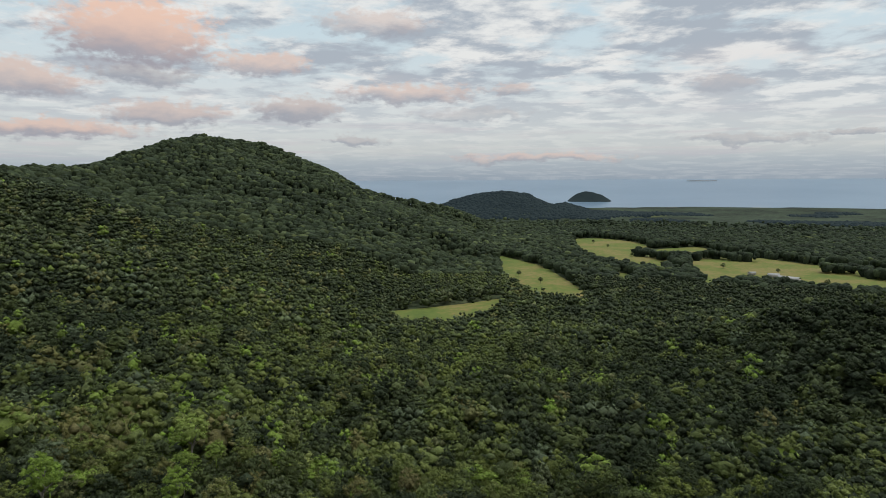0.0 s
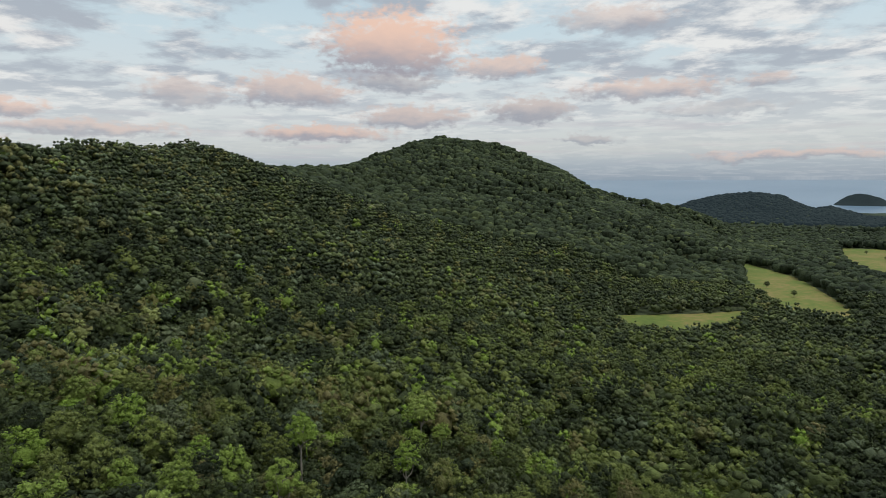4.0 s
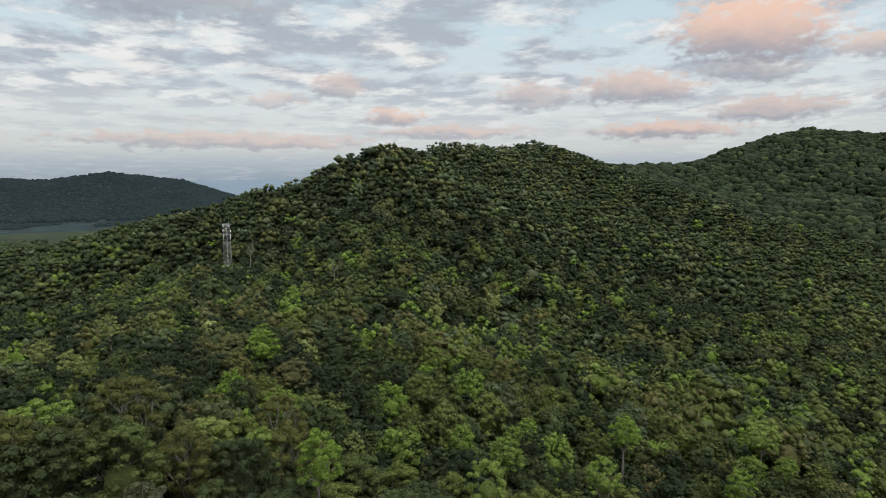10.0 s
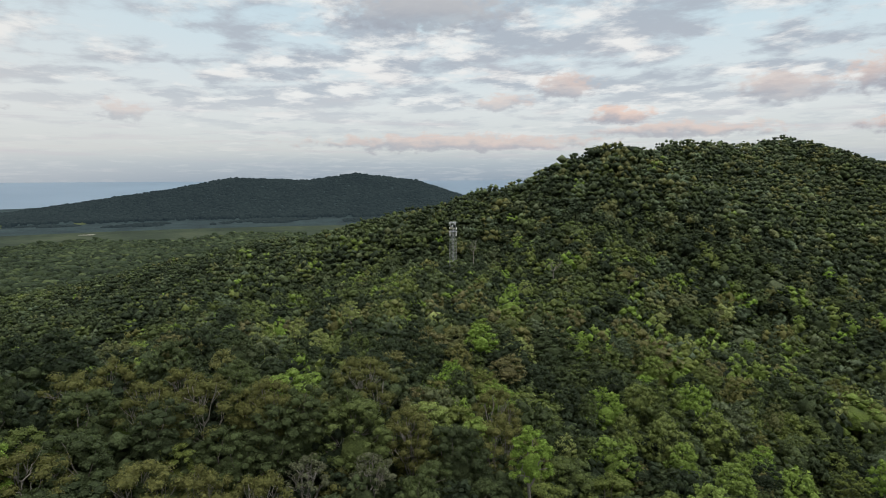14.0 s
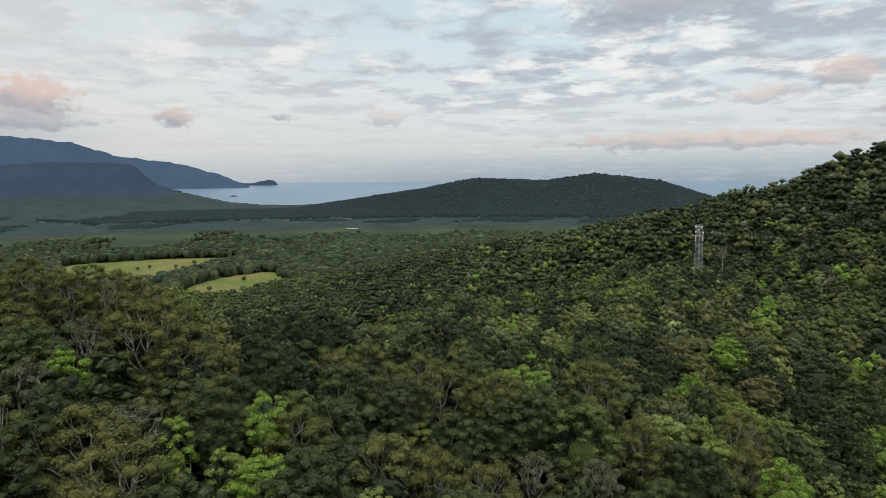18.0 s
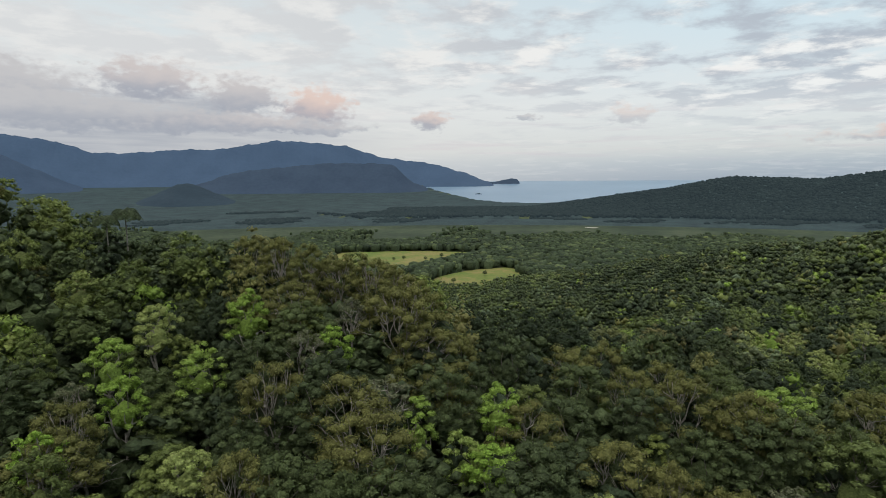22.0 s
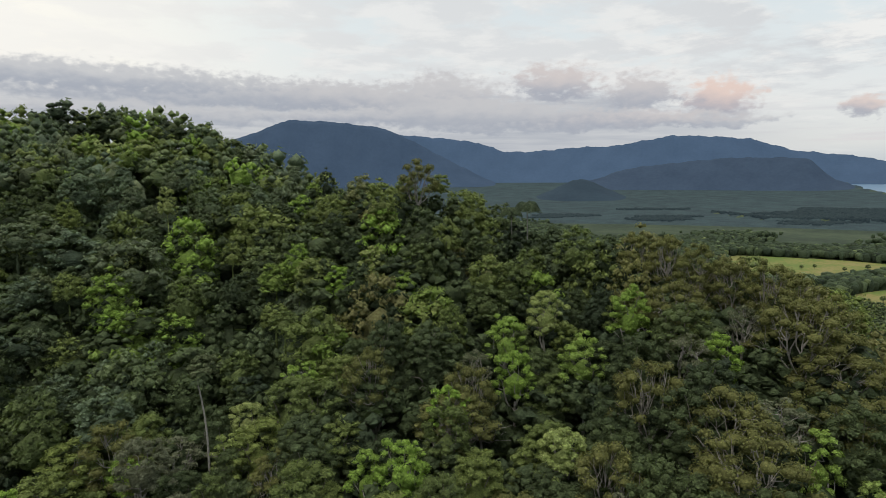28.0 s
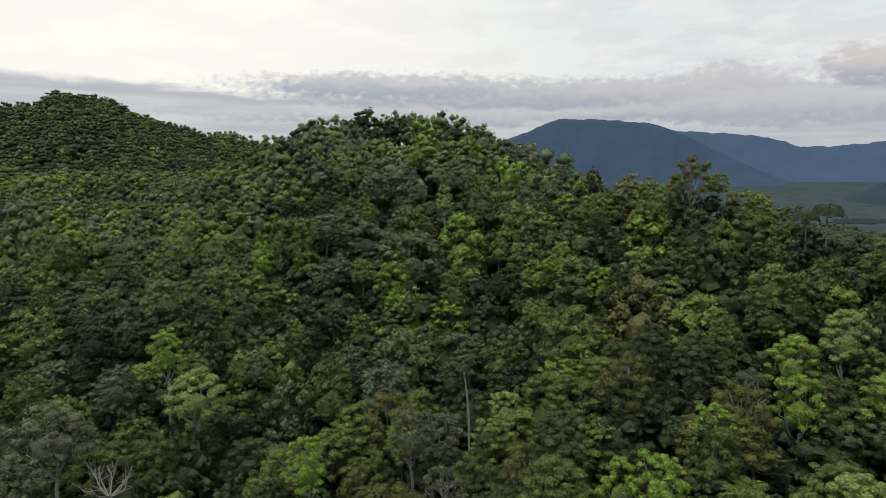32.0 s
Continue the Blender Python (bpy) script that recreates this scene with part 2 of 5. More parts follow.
def pasture_material():
    m, n, out = material("pasture")
    where = n.add("ShaderNodeNewGeometry").outputs["Position"]
    value = n.math("ADD", n.math("MULTIPLY", n.noise(where, 0.012, 4.0, 0.6), 0.6), n.math("MULTIPLY", n.noise(where, 0.12, 4.0, 0.6), 0.4))
    colour = n.ramp(value, [(0.36, (0.070, 0.104, 0.026)), (0.45, (0.092, 0.122, 0.030)), (0.52, (0.128, 0.130, 0.040)), (0.58, (0.165, 0.140, 0.056)), (0.66, (0.112, 0.128, 0.044))])
    b = n.add("ShaderNodeBsdfPrincipled", Roughness=0.9)
    b.inputs["Specular IOR Level"].default_value = 0.1
    n.put(colour, b.inputs["Base Color"])
    n.put(b.outputs[0], out.inputs[0])
    return m


def sea_material():
    m, n, out = material("sea_water")
    where = n.add("ShaderNodeNewGeometry").outputs["Position"]
    b = n.add("ShaderNodeBsdfPrincipled", Roughness=0.3, IOR=1.33)
    b.inputs["Specular IOR Level"].default_value = 0.3
    n.put(n.ramp(n.noise(where, 0.0016, 4.0), [(0.35, (0.085, 0.147, 0.215)), (0.65, (0.115, 0.180, 0.25))]), b.inputs["Base Color"])
    bump = n.add("ShaderNodeBump", Strength=0.25, Distance=1.0)
    n.put(n.noise(where, 0.05, 4.0, 0.6), bump.inputs["Height"])
    n.put(bump.outputs[0], b.inputs["Normal"])
    n.put(b.outputs[0], out.inputs[0])
    return m


def hazy_material(name, colour, haze_glow, strength, patchy=1.0, grain=1.0):
    """Far woods as through kilometres of blue haze, which is painted in: bluish colour and a faint glow of the surface
    itself.
    """
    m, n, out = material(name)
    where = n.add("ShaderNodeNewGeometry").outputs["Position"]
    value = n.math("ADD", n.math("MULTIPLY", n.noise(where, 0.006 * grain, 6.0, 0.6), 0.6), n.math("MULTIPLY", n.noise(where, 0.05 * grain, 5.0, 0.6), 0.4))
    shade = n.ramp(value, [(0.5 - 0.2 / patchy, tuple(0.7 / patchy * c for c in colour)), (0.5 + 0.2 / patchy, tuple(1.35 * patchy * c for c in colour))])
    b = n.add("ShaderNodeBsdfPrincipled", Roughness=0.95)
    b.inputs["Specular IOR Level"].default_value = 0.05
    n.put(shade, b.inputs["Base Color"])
    # haze painted as emission on the woods themselves
    b.inputs["Emission Color"].default_value = (*haze_glow, 1)
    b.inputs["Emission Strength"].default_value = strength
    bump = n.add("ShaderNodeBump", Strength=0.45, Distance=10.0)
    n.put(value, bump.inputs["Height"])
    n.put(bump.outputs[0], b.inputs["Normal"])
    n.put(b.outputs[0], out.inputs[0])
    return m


def marsh_material():
    """Pale swamp grass with dark scrub in it."""
    m, n, out = material("marsh")
    where = n.add("ShaderNodeNewGeometry").outputs["Position"]
    value = n.math("ADD", n.math("MULTIPLY", n.noise(where, 0.006, 5.0, 0.6), 0.6), n.math("MULTIPLY", n.noise(where, 0.05, 5.0, 0.65), 0.4))
    colour = n.ramp(value, [(0.36, (0.018, 0.027, 0.017)), (0.47, (0.027, 0.039, 0.023)), (0.56, (0.040, 0.053, 0.030)), (0.66, (0.056, 0.068, 0.038))])
    b = n.add("ShaderNodeBsdfPrincipled", Roughness=0.9)
    b.inputs["Specular IOR Level"].default_value = 0.1
    n.put(colour, b.inputs["Base Color"])
    n.put(b.outputs[0], out.inputs[0])
    return m


MARSH = marsh_material()
GROUND, PASTURE, SEA = ground_material(), pasture_material(), sea_material()
# far materials with blue haze put into their colour and glow
HILL_WOODS = hazy_material("hazy_hill_woods", (0.012, 0.017, 0.015), (0.11, 0.18, 0.24), 0.115)
PLAIN_WOODS = hazy_material("hazy_plain_woods", (0.018, 0.027, 0.025), (0.11, 0.17, 0.23), 0.13, 1.3, 2.5)
MOUNTAIN = hazy_material("hazy_mountain_woods", (0.018, 0.026, 0.036), (0.12, 0.20, 0.35), 0.16)
MOUNTAIN_FAR = hazy_material("hazy_far_mountain_woods", (0.018, 0.027, 0.042), (0.125, 0.22, 0.37), 0.285)
MOUNTAIN_SPUR = hazy_material("hazy_mountain_spur_woods", (0.018, 0.026, 0.038), (0.12, 0.21, 0.36), 0.21)
COAST_WOODS = hazy_material("hazy_coast_woods", (0.022, 0.030, 0.019), (0.11, 0.15, 0.16), 0.06, 1.6)
CONE_WOODS = hazy_material("hazy_cone_hill_woods", (0.012, 0.019, 0.022), (0.11, 0.175, 0.27), 0.155)
CANOPY = foliage("canopy_leaves", None, speck=0.6)
# leaf colours darkened for shade among the crowns and greyed for haze
FAR_SHADED_STOPS = [(0.0, (0.030, 0.043, 0.027)), (0.3, (0.056, 0.077, 0.041)), (0.55, (0.088, 0.115, 0.056)), (0.8, (0.10, 0.124, 0.053)), (1.0, (0.15, 0.18, 0.07))]
CANOPY_FAR = foliage("far_canopy_shaded", None, FAR_SHADED_STOPS, grain=0.5, speck=0.6, shine=0.04)
BARK = plain("grey_bark", (0.15, 0.135, 0.11), 0.85, vary=0.35, scale=3.0)
PALE_BARK = plain("pale_bark", (0.20, 0.187, 0.158), 0.8, vary=0.3, scale=3.0)
SAND = plain("sand", (0.42, 0.39, 0.33), 0.9, vary=0.1, scale=0.05)
STEEL = plain("galvanised_steel", (0.40, 0.41, 0.42), 0.45, 0.6, 0.12, 1.0)
WHITE = plain("white_paint", (0.75, 0.75, 0.74), 0.5, vary=0.08)
CONCRETE = plain("concrete", (0.32, 0.31, 0.29), 0.85)
ROOF_TIN = plain("roof_tin", (0.22, 0.23, 0.235), 0.65, 0.1)
BOARD = plain("weathered_board", (0.34, 0.335, 0.315), 0.8)

# ---- the lie of the land, in compass angle (degrees to the right of the first view) and distance from the camera ----
TREE = 16.0  # mean height of the canopy over the ground


def drop(r):
    """How far the level ground lies under the eye, per metre of distance: kilometres of sea are drawn together into the last stretch."""
    r = np.asarray(r, float)
    s = np.clip((r - 2200) / 2700, 0, 1)
    far = EYE / 2200 * (2 * s**3 - 3 * s**2 + 1) - EYE / 2200**2 * 2700 * (s**3 - 2 * s**2 + s) + 0.0034 * (3 * s**2 - 2 * s**3) - 1.2e-5 * 2700 * (s**3 - s**2)
    return np.where(r < 2200, EYE / np.maximum(r, 1), far)


def level(r):
    """Height of the sea and of the flat coast at that distance."""
    return np.where(np.asarray(r) < 2200, 0.0, EYE - np.asarray(r) * drop(r))


SLOPE_AZ = [-230, -212, -195, -180, -150, -125, -105, -90, -70, -50, -30, -10, 10, 35, 60]
SLOPE_R = [90, 150, 250, 400, 700, 1100]
SLOPE = [
    [105, 108, 118, 130, 150, 120], [110, 130, 150, 160, 168, 130], [112, 134, 150, 160, 165, 120], [112, 120, 126, 124, 100, 60], [112, 118, 112, 84, 50, 26],
    [112, 118, 88, 36, 16, 16], [110, 112, 78, 44, 22, 16], [111, 109, 100, 80, 66, 20], [113, 113, 109, 105, 90, 30], [108, 105, 92, 74, 52, 26],
    [96, 88, 78, 64, 38, 22], [86, 74, 62, 46, 16, 16], [84, 73, 61, 44, 16, 16], [84, 77, 68, 58, 16, 16], [84, 78, 70, 60, 30, 16]]
# ridges in plan: compass angle, distance, height angle of the crest, fall of the flanks
CRESTS = {
    "main": [(-62, 96, -29.0, 0.34), (-60, 160, -18.6, 0.36), (-57.5, 215, -13.8, 0.38), (-58.5, 270, -11.3, 0.42), (-55.0, 330, -8.0, 0.46), (-57.2, 420, -4.0, 0.50), (-57.2, 490, -1.3, 0.56),
             (-56.6, 560, 2.85, 0.66), (-55.0, 605, 2.85, 0.48), (-53.0, 650, 2.60, 0.46), (-49.9, 730, 2.90, 0.43), (-47.7, 780, 3.25, 0.42), (-45.0, 830, 2.75, 0.42), (-42.2, 890, 2.98, 0.40), (-40.2, 940, 2.45, 0.42),
             (-38.0, 1000, 1.35, 0.40), (-32.9, 1150, 0.97, 0.33), (-27.6, 1290, 1.45, 0.36), (-25.9, 1340, 2.42, 0.38), (-23.4, 1420, 3.30, 0.42), (-20.9, 1500, 3.72, 0.44), (-18.0, 1540, 3.42, 0.47), (-15.6, 1580, 3.08, 0.50),
             (-13.3, 1615, 2.00, 0.52), (-10.9, 1655, 0.65, 0.52), (-8.4, 1700, -0.35, 0.50), (-5.3, 1755, -1.05, 0.48), (-2.2, 1800, -1.60, 0.46), (0.3, 1830, -2.15, 0.45), (4, 1900, -3.92, 0.2)],
    "tower_spur": [(-57.0, 560, 2.80, 0.42), (-59.0, 566, 1.75, 0.5), (-61.2, 572, 0.15, 0.5), (-64.2, 585, -0.25, 0.38), (-66.5, 600, -0.75, 0.36), (-69.1, 615, -1.70, 0.34), (-73.1, 640, -2.75, 0.30),
                   (-76.7, 665, -3.50, 0.27), (-80.8, 690, -4.45, 0.24), (-86, 740, -5.45, 0.25), (-90.5, 800, -6.10, 0.28), (-96, 870, -7.0, 0.32), (-100, 930, -8.6, 0.36)],
    "east_rib": [(-49.4, 740, 2.60, 0.5), (-43, 610, -2.0, 0.5), (-37, 480, -8.2, 0.45)],
    "peak_rib": [(-20.9, 1500, 3.70, 0.5), (-20.4, 1250, 0.2, 0.46), (-19, 1000, -4.2, 0.42), (-16.5, 820, -8.4, 0.36)],
    "saddle_rib": [(-32.9, 1150, 0.97, 0.42), (-28, 930, -2.8, 0.42), (-24, 760, -6.6, 0.36)],
}
# crests: compass angle, height angle, distance; then the widths of the near and far slopes and the height at their foot
RIDGES = {
    "near_spur": ([(-166, 0.50, 240), (-160.4, 0.60, 196), (-153, 0.0, 172), (-148, -1.70, 166), (-145, -2.70, 164), (-143, -4.10, 162), (-139, -4.95, 152), (-136, -4.75, 145), (-130.5, -4.75, 132), (-126, -5.55, 125),
                   (-122.5, -6.10, 122), (-119.3, -7.00, 120), (-115.8, -8.60, 118), (-113.7, -11.10, 116), (-108.5, -12.20, 118), (-103.5, -12.80, 122), (-98, -13.10, 124), (-92, -13.90, 120), (-85, -16.00, 113), (-76, -18.80, 108), (-66, -21.70, 105)], 0.8, 90, 104),
    "knob": ([(-200, -2.25, 325), (-193, 0.55, 322), (-189.6, 3.5, 318), (-186.2, 4.95, 312), (-183.8, 6.0, 306), (-180, 6.45, 302), (-177.3, 6.1, 298), (-174.5, 6.35, 294), (-171.5, 5.75, 288),
              (-169.7, 5.2, 280), (-167.5, 4.3, 268), (-165.2, 3.6, 252), (-163.6, 2.6, 240), (-162.2, 1.1, 226), (-158, -1.2, 200)], 0.78, 200, 106),
    "west_hill": ([(-232, 4.35, 980), (-215, 5.35, 960), (-208, 5.45, 940), (-205.7, 5.75, 930), (-204.2, 6.85, 920), (-200.8, 6.45, 900), (-198.8, 5.35, 880), (-195, 4.30, 850),
                   (-193.3, 3.75, 830), (-191.5, 4.15, 820), (-189.6, 3.35, 800), (-184, 0.35, 760)], 0.62, 500, 60),
    "south_spur": ([(16, -14.90, 480), (20, -14.30, 480), (24.6, -12.00, 470), (29.6, -10.20, 460), (33.3, -9.10, 450), (36, -8.60, 440), (60, -6.40, 440)], 0.5, 190, 30),
    "headland_hill": ([(-1, -3.00, 2500), (0.9, -2.10, 2500), (3, -1.55, 2500), (5.4, -1.30, 2500), (7.5, -1.50, 2500), (9.8, -2.55, 2500), (10.3, -2.50, 2480), (11.1, -2.35, 2480), (12.5, -2.75, 2480), (13.6, -3.20, 2480)], 0.12, 200, 18),
    "far_hill": ([(-121.5, -3.44, 2800), (-119, -2.69, 2800), (-106.5, -2.64, 2850), (-100.3, -1.74, 2900), (-94.6, -0.89, 2900), (-89.7, 0.04, 2900), (-83.3, -0.19, 2900), (-79, 0.42, 2900),
                  (-73.5, -0.21, 2900), (-69.2, -1.64, 2900), (-58, -3.34, 2900)], 0.17, 350, 20),
}
COAST = [(-180, 5200), (-118, 5200), (-115.3, 4050), (-113, 3650), (-111, 3370), (-108, 3220), (-105.7, 3200), (-100, 3260), (-60, 3280), (-30, 2900), (0, 2760), (12, 2860), (20, 2960), (35.4, 3030), (60, 3100), (100, 3000), (150, 5200)]


def turn_in(az):
    """Compass angle in -235 to 125 degrees."""
    return (np.asarray(az, float) + 235) % 360 - 235


def crest_height(az, r, line, wide=9.0):
    """Height of a ridge with rounded crest and ribbed flanks."""
    x, y = r * np.sin(np.radians(az)), r * np.cos(np.radians(az))
    p = [(q * math.sin(radians(a)), q * math.cos(radians(a)), EYE + q * math.tan(radians(e)), f) for a, q, e, f in line]
    best, run = np.full(np.shape(x), -1e3), 0.0
    for (x0, y0, z0, f0), (x1, y1, z1, f1) in zip(p, p[1:]):
        dx, dy = x1 - x0, y1 - y0
        long = math.hypot(dx, dy)
        t = np.clip(((x - x0) * dx + (y - y0) * dy) / long**2, 0, 1)
        d = np.hypot(x - x0 - t * dx, y - y0 - t * dy)
        along = run + t * long
        fall = (f0 + (f1 - f0) * t) * (1 + 0.13 * np.sin(along / 38 + 1.6 * np.sin(d / 90)) * np.clip(d / 60, 0, 1))
        high = z0 + (z1 - z0) * t + 320
        best = np.maximum(best, high * np.exp(-1.08 * fall * (np.hypot(d, wide) - wide) / high) - 320)
        run += long
    return best


def ground_height(az, r):
    """Height of the ground."""
    az, r = np.broadcast_arrays(turn_in(az), np.asarray(r, float))
    table = np.array(SLOPE, float)
    a, q = np.array(SLOPE_AZ, float), np.array(SLOPE_R, float)
    i = np.clip(np.searchsorted(a, az) - 1, 0, len(a) - 2)
    u = np.clip((az - a[i]) / (a[i + 1] - a[i]), 0, 1)
    u = u * u * (3 - 2 * u)
    j = np.clip(np.searchsorted(q, r) - 1, 0, len(q) - 2)
    v = np.clip((r - q[j]) / (q[j + 1] - q[j]), 0, 1)
    h = (table[i, j] * (1 - u) + table[i + 1, j] * u) * (1 - v) + (table[i, j + 1] * (1 - u) + table[i + 1, j + 1] * u) * v
    mid = np.clip(r / 66, 0, 1)
    h = 100 + (h - 100) * mid * mid * (3 - 2 * mid)
    past = np.clip((r - 1100) / 500, 0, 1)
    h = h * (1 - past) + TREE * past + level(r) - 7 * np.clip((r - 2050) / 300, 0, 1)
    for line in CRESTS.values():
        hill, k = crest_height(az, r, line), 6.0
        h = np.where((hill > h - 40) & (r < 2300), np.maximum(h, hill) + k * np.exp(-np.abs(h - hill) / k) * 0.5, h)
    # the foot of the hills runs out level towards the pastures
    h = h - np.clip((az + 10) / 4, 0, 1) * np.clip((r - 560) / 80, 0, 1) * np.clip(h - TREE - level(r), 0, 12)
    for crest, near, far, foot in RIDGES.values():
        c = np.array(crest)
        c = c[np.argsort(c[:, 0])]
        R = np.interp(az, c[:, 0], c[:, 2])
        top = EYE + R * np.tan(np.radians(np.interp(az, c[:, 0], c[:, 1])))
        out = np.maximum(c[0, 0] - az, az - c[-1, 0]).clip(0)
        s = 1 - np.where(r < R, (R - r) / (near * R), (r - R) / far) - out / 6
        s = np.clip(s, 0, 1)
        s = 0.6 * s + 0.4 * s * s * (3 - 2 * s)
        hill = np.where(s > 0, foot + (top - foot) * s, -1e3)
        k = 5.0
        h = np.where(hill > h - 30, np.maximum(h, hill) + k * np.exp(-np.abs(h - hill) / k) * 0.5, h)
    coast = np.interp(az, [c[0] for c in COAST], [c[1] for c in COAST])
    wet = np.clip((r - coast) / 30, 0, 1)
    trees = TREE * (1 - np.clip((r - 2050) / 200, 0, 1))
    z = (h - trees) * (1 - wet) + (level(r) - 12) * wet
    return np.where(in_field(r * np.sin(np.radians(az)), r * np.cos(np.radians(az))), np.minimum(z, 0.0), z)


def rolling(az, r):
    """Small rises and hollows under the forest."""
    x, y = r * np.sin(np.radians(az)), r * np.cos(np.radians(az))
    w = np.sin(x / 31 + 1.3 * np.sin(y / 47)) + np.sin(y / 27 + 1.1 * np.sin(x / 53) + 2) + 0.7 * np.sin((x + y) / 19 + 0.5) + 0.7 * np.sin((x - y) / 71)
    a = turn_in(az)
    flat = np.clip((r - 520) / 110, 0, 1) * np.clip((a + 12) / 5, 0, 1) + np.clip((r - 700) / 150, 0, 1) * np.clip((-95 - a) / 5, 0, 1)
    return w * 1.6 * np.clip((1500 - r) / 700, 0, 1) * np.clip((r - 60) / 60, 0, 1) * (1 - np.clip(flat, 0, 1))


# pastures, as compass angle and height angle of their corners on the flat ground
FIELDS = [
    [(11.6, -5.5), (14.5, -5.42), (17.5, -5.7), (20.4, -7.0), (19.5, -8.8), (17, -8.4), (14.9, -7.9), (12.2, -6.9)],
    [(17.1, -6.8), (19.5, -6.2), (22.6, -5.95), (24, -6.4), (26.5, -6.6), (30.6, -7.0), (37, -7.2), (37.4, -9), (30.3, -9.4), (26.6, -9.1), (22.7, -9.6), (20.5, -8.2)],
    [(4.9, -7.0), (9.1, -8.0), (10.4, -8.7), (14.2, -10.9), (12.5, -11.5), (9.0, -11.2), (6.5, -10.2), (5.2, -9.0)],
    [(-5.6, -12.2), (-2.5, -12.0), (2.5, -11.5), (5.6, -11.0), (5.8, -12.2), (3.5, -13.3), (0.5, -14.1), (-4.0, -14.0)],
    [(15.2, -8.3), (17.6, -8.7), (16.4, -9.8)],
    [(-124.6, -6.6), (-117, -6.55), (-109.8, -6.75), (-110.8, -7.05), (-114.2, -7.75), (-118.2, -8.75), (-121.5, -8.9), (-124, -8.4)],
    [(-115.8, -9.8), (-115.0, -9.0), (-111.8, -8.35), (-108.0, -8.05), (-106.0, -9.6), (-110.7, -10.6), (-114.0, -10.8)],
]


def field_outline(corners):
    p = np.array([(EYE / math.tan(radians(-e)) * math.sin(radians(a)), EYE / math.tan(radians(-e)) * math.cos(radians(a))) for a, e in corners])
    for _ in range(2):  # rounded corners
        q = np.roll(p, -1, 0)
        p = np.stack([0.86 * p + 0.14 * q, 0.14 * p + 0.86 * q], 1).reshape(-1, 2)
    return p


OUTLINES = [field_outline(c) for c in FIELDS]


BELTS = [[(17.6, -6.9), (20.6, -7.3), (21.6, -8.3), (22.6, -9.4)], [(20.6, -7.3), (23.2, -6.9), (26.4, -7.0)], [(15.0, -7.9), (17.6, -8.4), (20.0, -8.9)], [(26.8, -9.1), (29.0, -9.0), (31.5, -9.3)], [(31.5, -7.6), (33.5, -7.5), (36.0, -7.8)]]


def flat_point(a, e):
    return np.array([EYE / math.tan(radians(-e)) * math.sin(radians(a)), EYE / math.tan(radians(-e)) * math.cos(radians(a))])


def in_belt(x, y):
    """Lines of trees between the pastures."""
    hit = np.zeros(np.shape(x), bool)
    for line in BELTS:
        for a, b in zip(line, line[1:]):
            p, q = flat_point(*a), flat_point(*b)
            t = np.clip(((x - p[0]) * (q - p)[0] + (y - p[1]) * (q - p)[1]) / ((q - p) ** 2).sum(), 0, 1)
            hit |= np.hypot(x - p[0] - t * (q - p)[0], y - p[1] - t * (q - p)[1]) < 13 + 5 * np.sin(x / 17)
    return hit


def in_field(x, y):
    hit = np.zeros(np.shape(x), bool)
    for p in OUTLINES:
        inside = np.zeros(np.shape(x), bool)
        for (x0, y0), (x1, y1) in zip(p, np.roll(p, -1, 0)):
            cross = (y0 > y) != (y1 > y)
            inside ^= cross & (x < (x1 - x0) * (y - y0) / (y1 - y0 + 1e-9) + x0)
        hit |= inside
    return hit & ~in_belt(x, y)


def tri_mesh(name, v, f, mat, shade=None, smooth=False):
    """A mesh of triangles from arrays."""
    me = bpy.data.meshes.new(name)
    v, f = np.asarray(v, np.float32), np.asarray(f, np.int32)
    me.vertices.add(len(v))
    me.vertices.foreach_set("co", v.ravel())
    me.loops.add(f.size)
    me.loops.foreach_set("vertex_index", f.ravel())
    me.polygons.add(len(f))
    me.polygons.foreach_set("loop_start", np.arange(0, f.size, 3, dtype=np.int32))
    if smooth:
        me.polygons.foreach_set("use_smooth", np.ones(len(f), bool))
    if shade is not None:
        me.attributes.new("shade", "FLOAT", "POINT").data.foreach_set("value", np.asarray(shade, np.float32))
    me.update(calc_edges=True)
    me.materials.append(mat)
    return me


def grid_faces(rows, cols, wrap=False):
    i, j = np.meshgrid(np.arange(rows - 1), np.arange(cols if wrap else cols - 1), indexing="ij")
    a, b = i * cols + j, i * cols + (j + 1) % cols
    c, d = a + cols, b + cols
    return np.concatenate([np.stack([a, b, d], -1).reshape(-1, 3), np.stack([a, d, c], -1).reshape(-1, 3)])


def polar(az, r, z):
    return np.stack([r * np.sin(np.radians(az)), r * np.cos(np.radians(az)), z], -1).reshape(-1, 3)


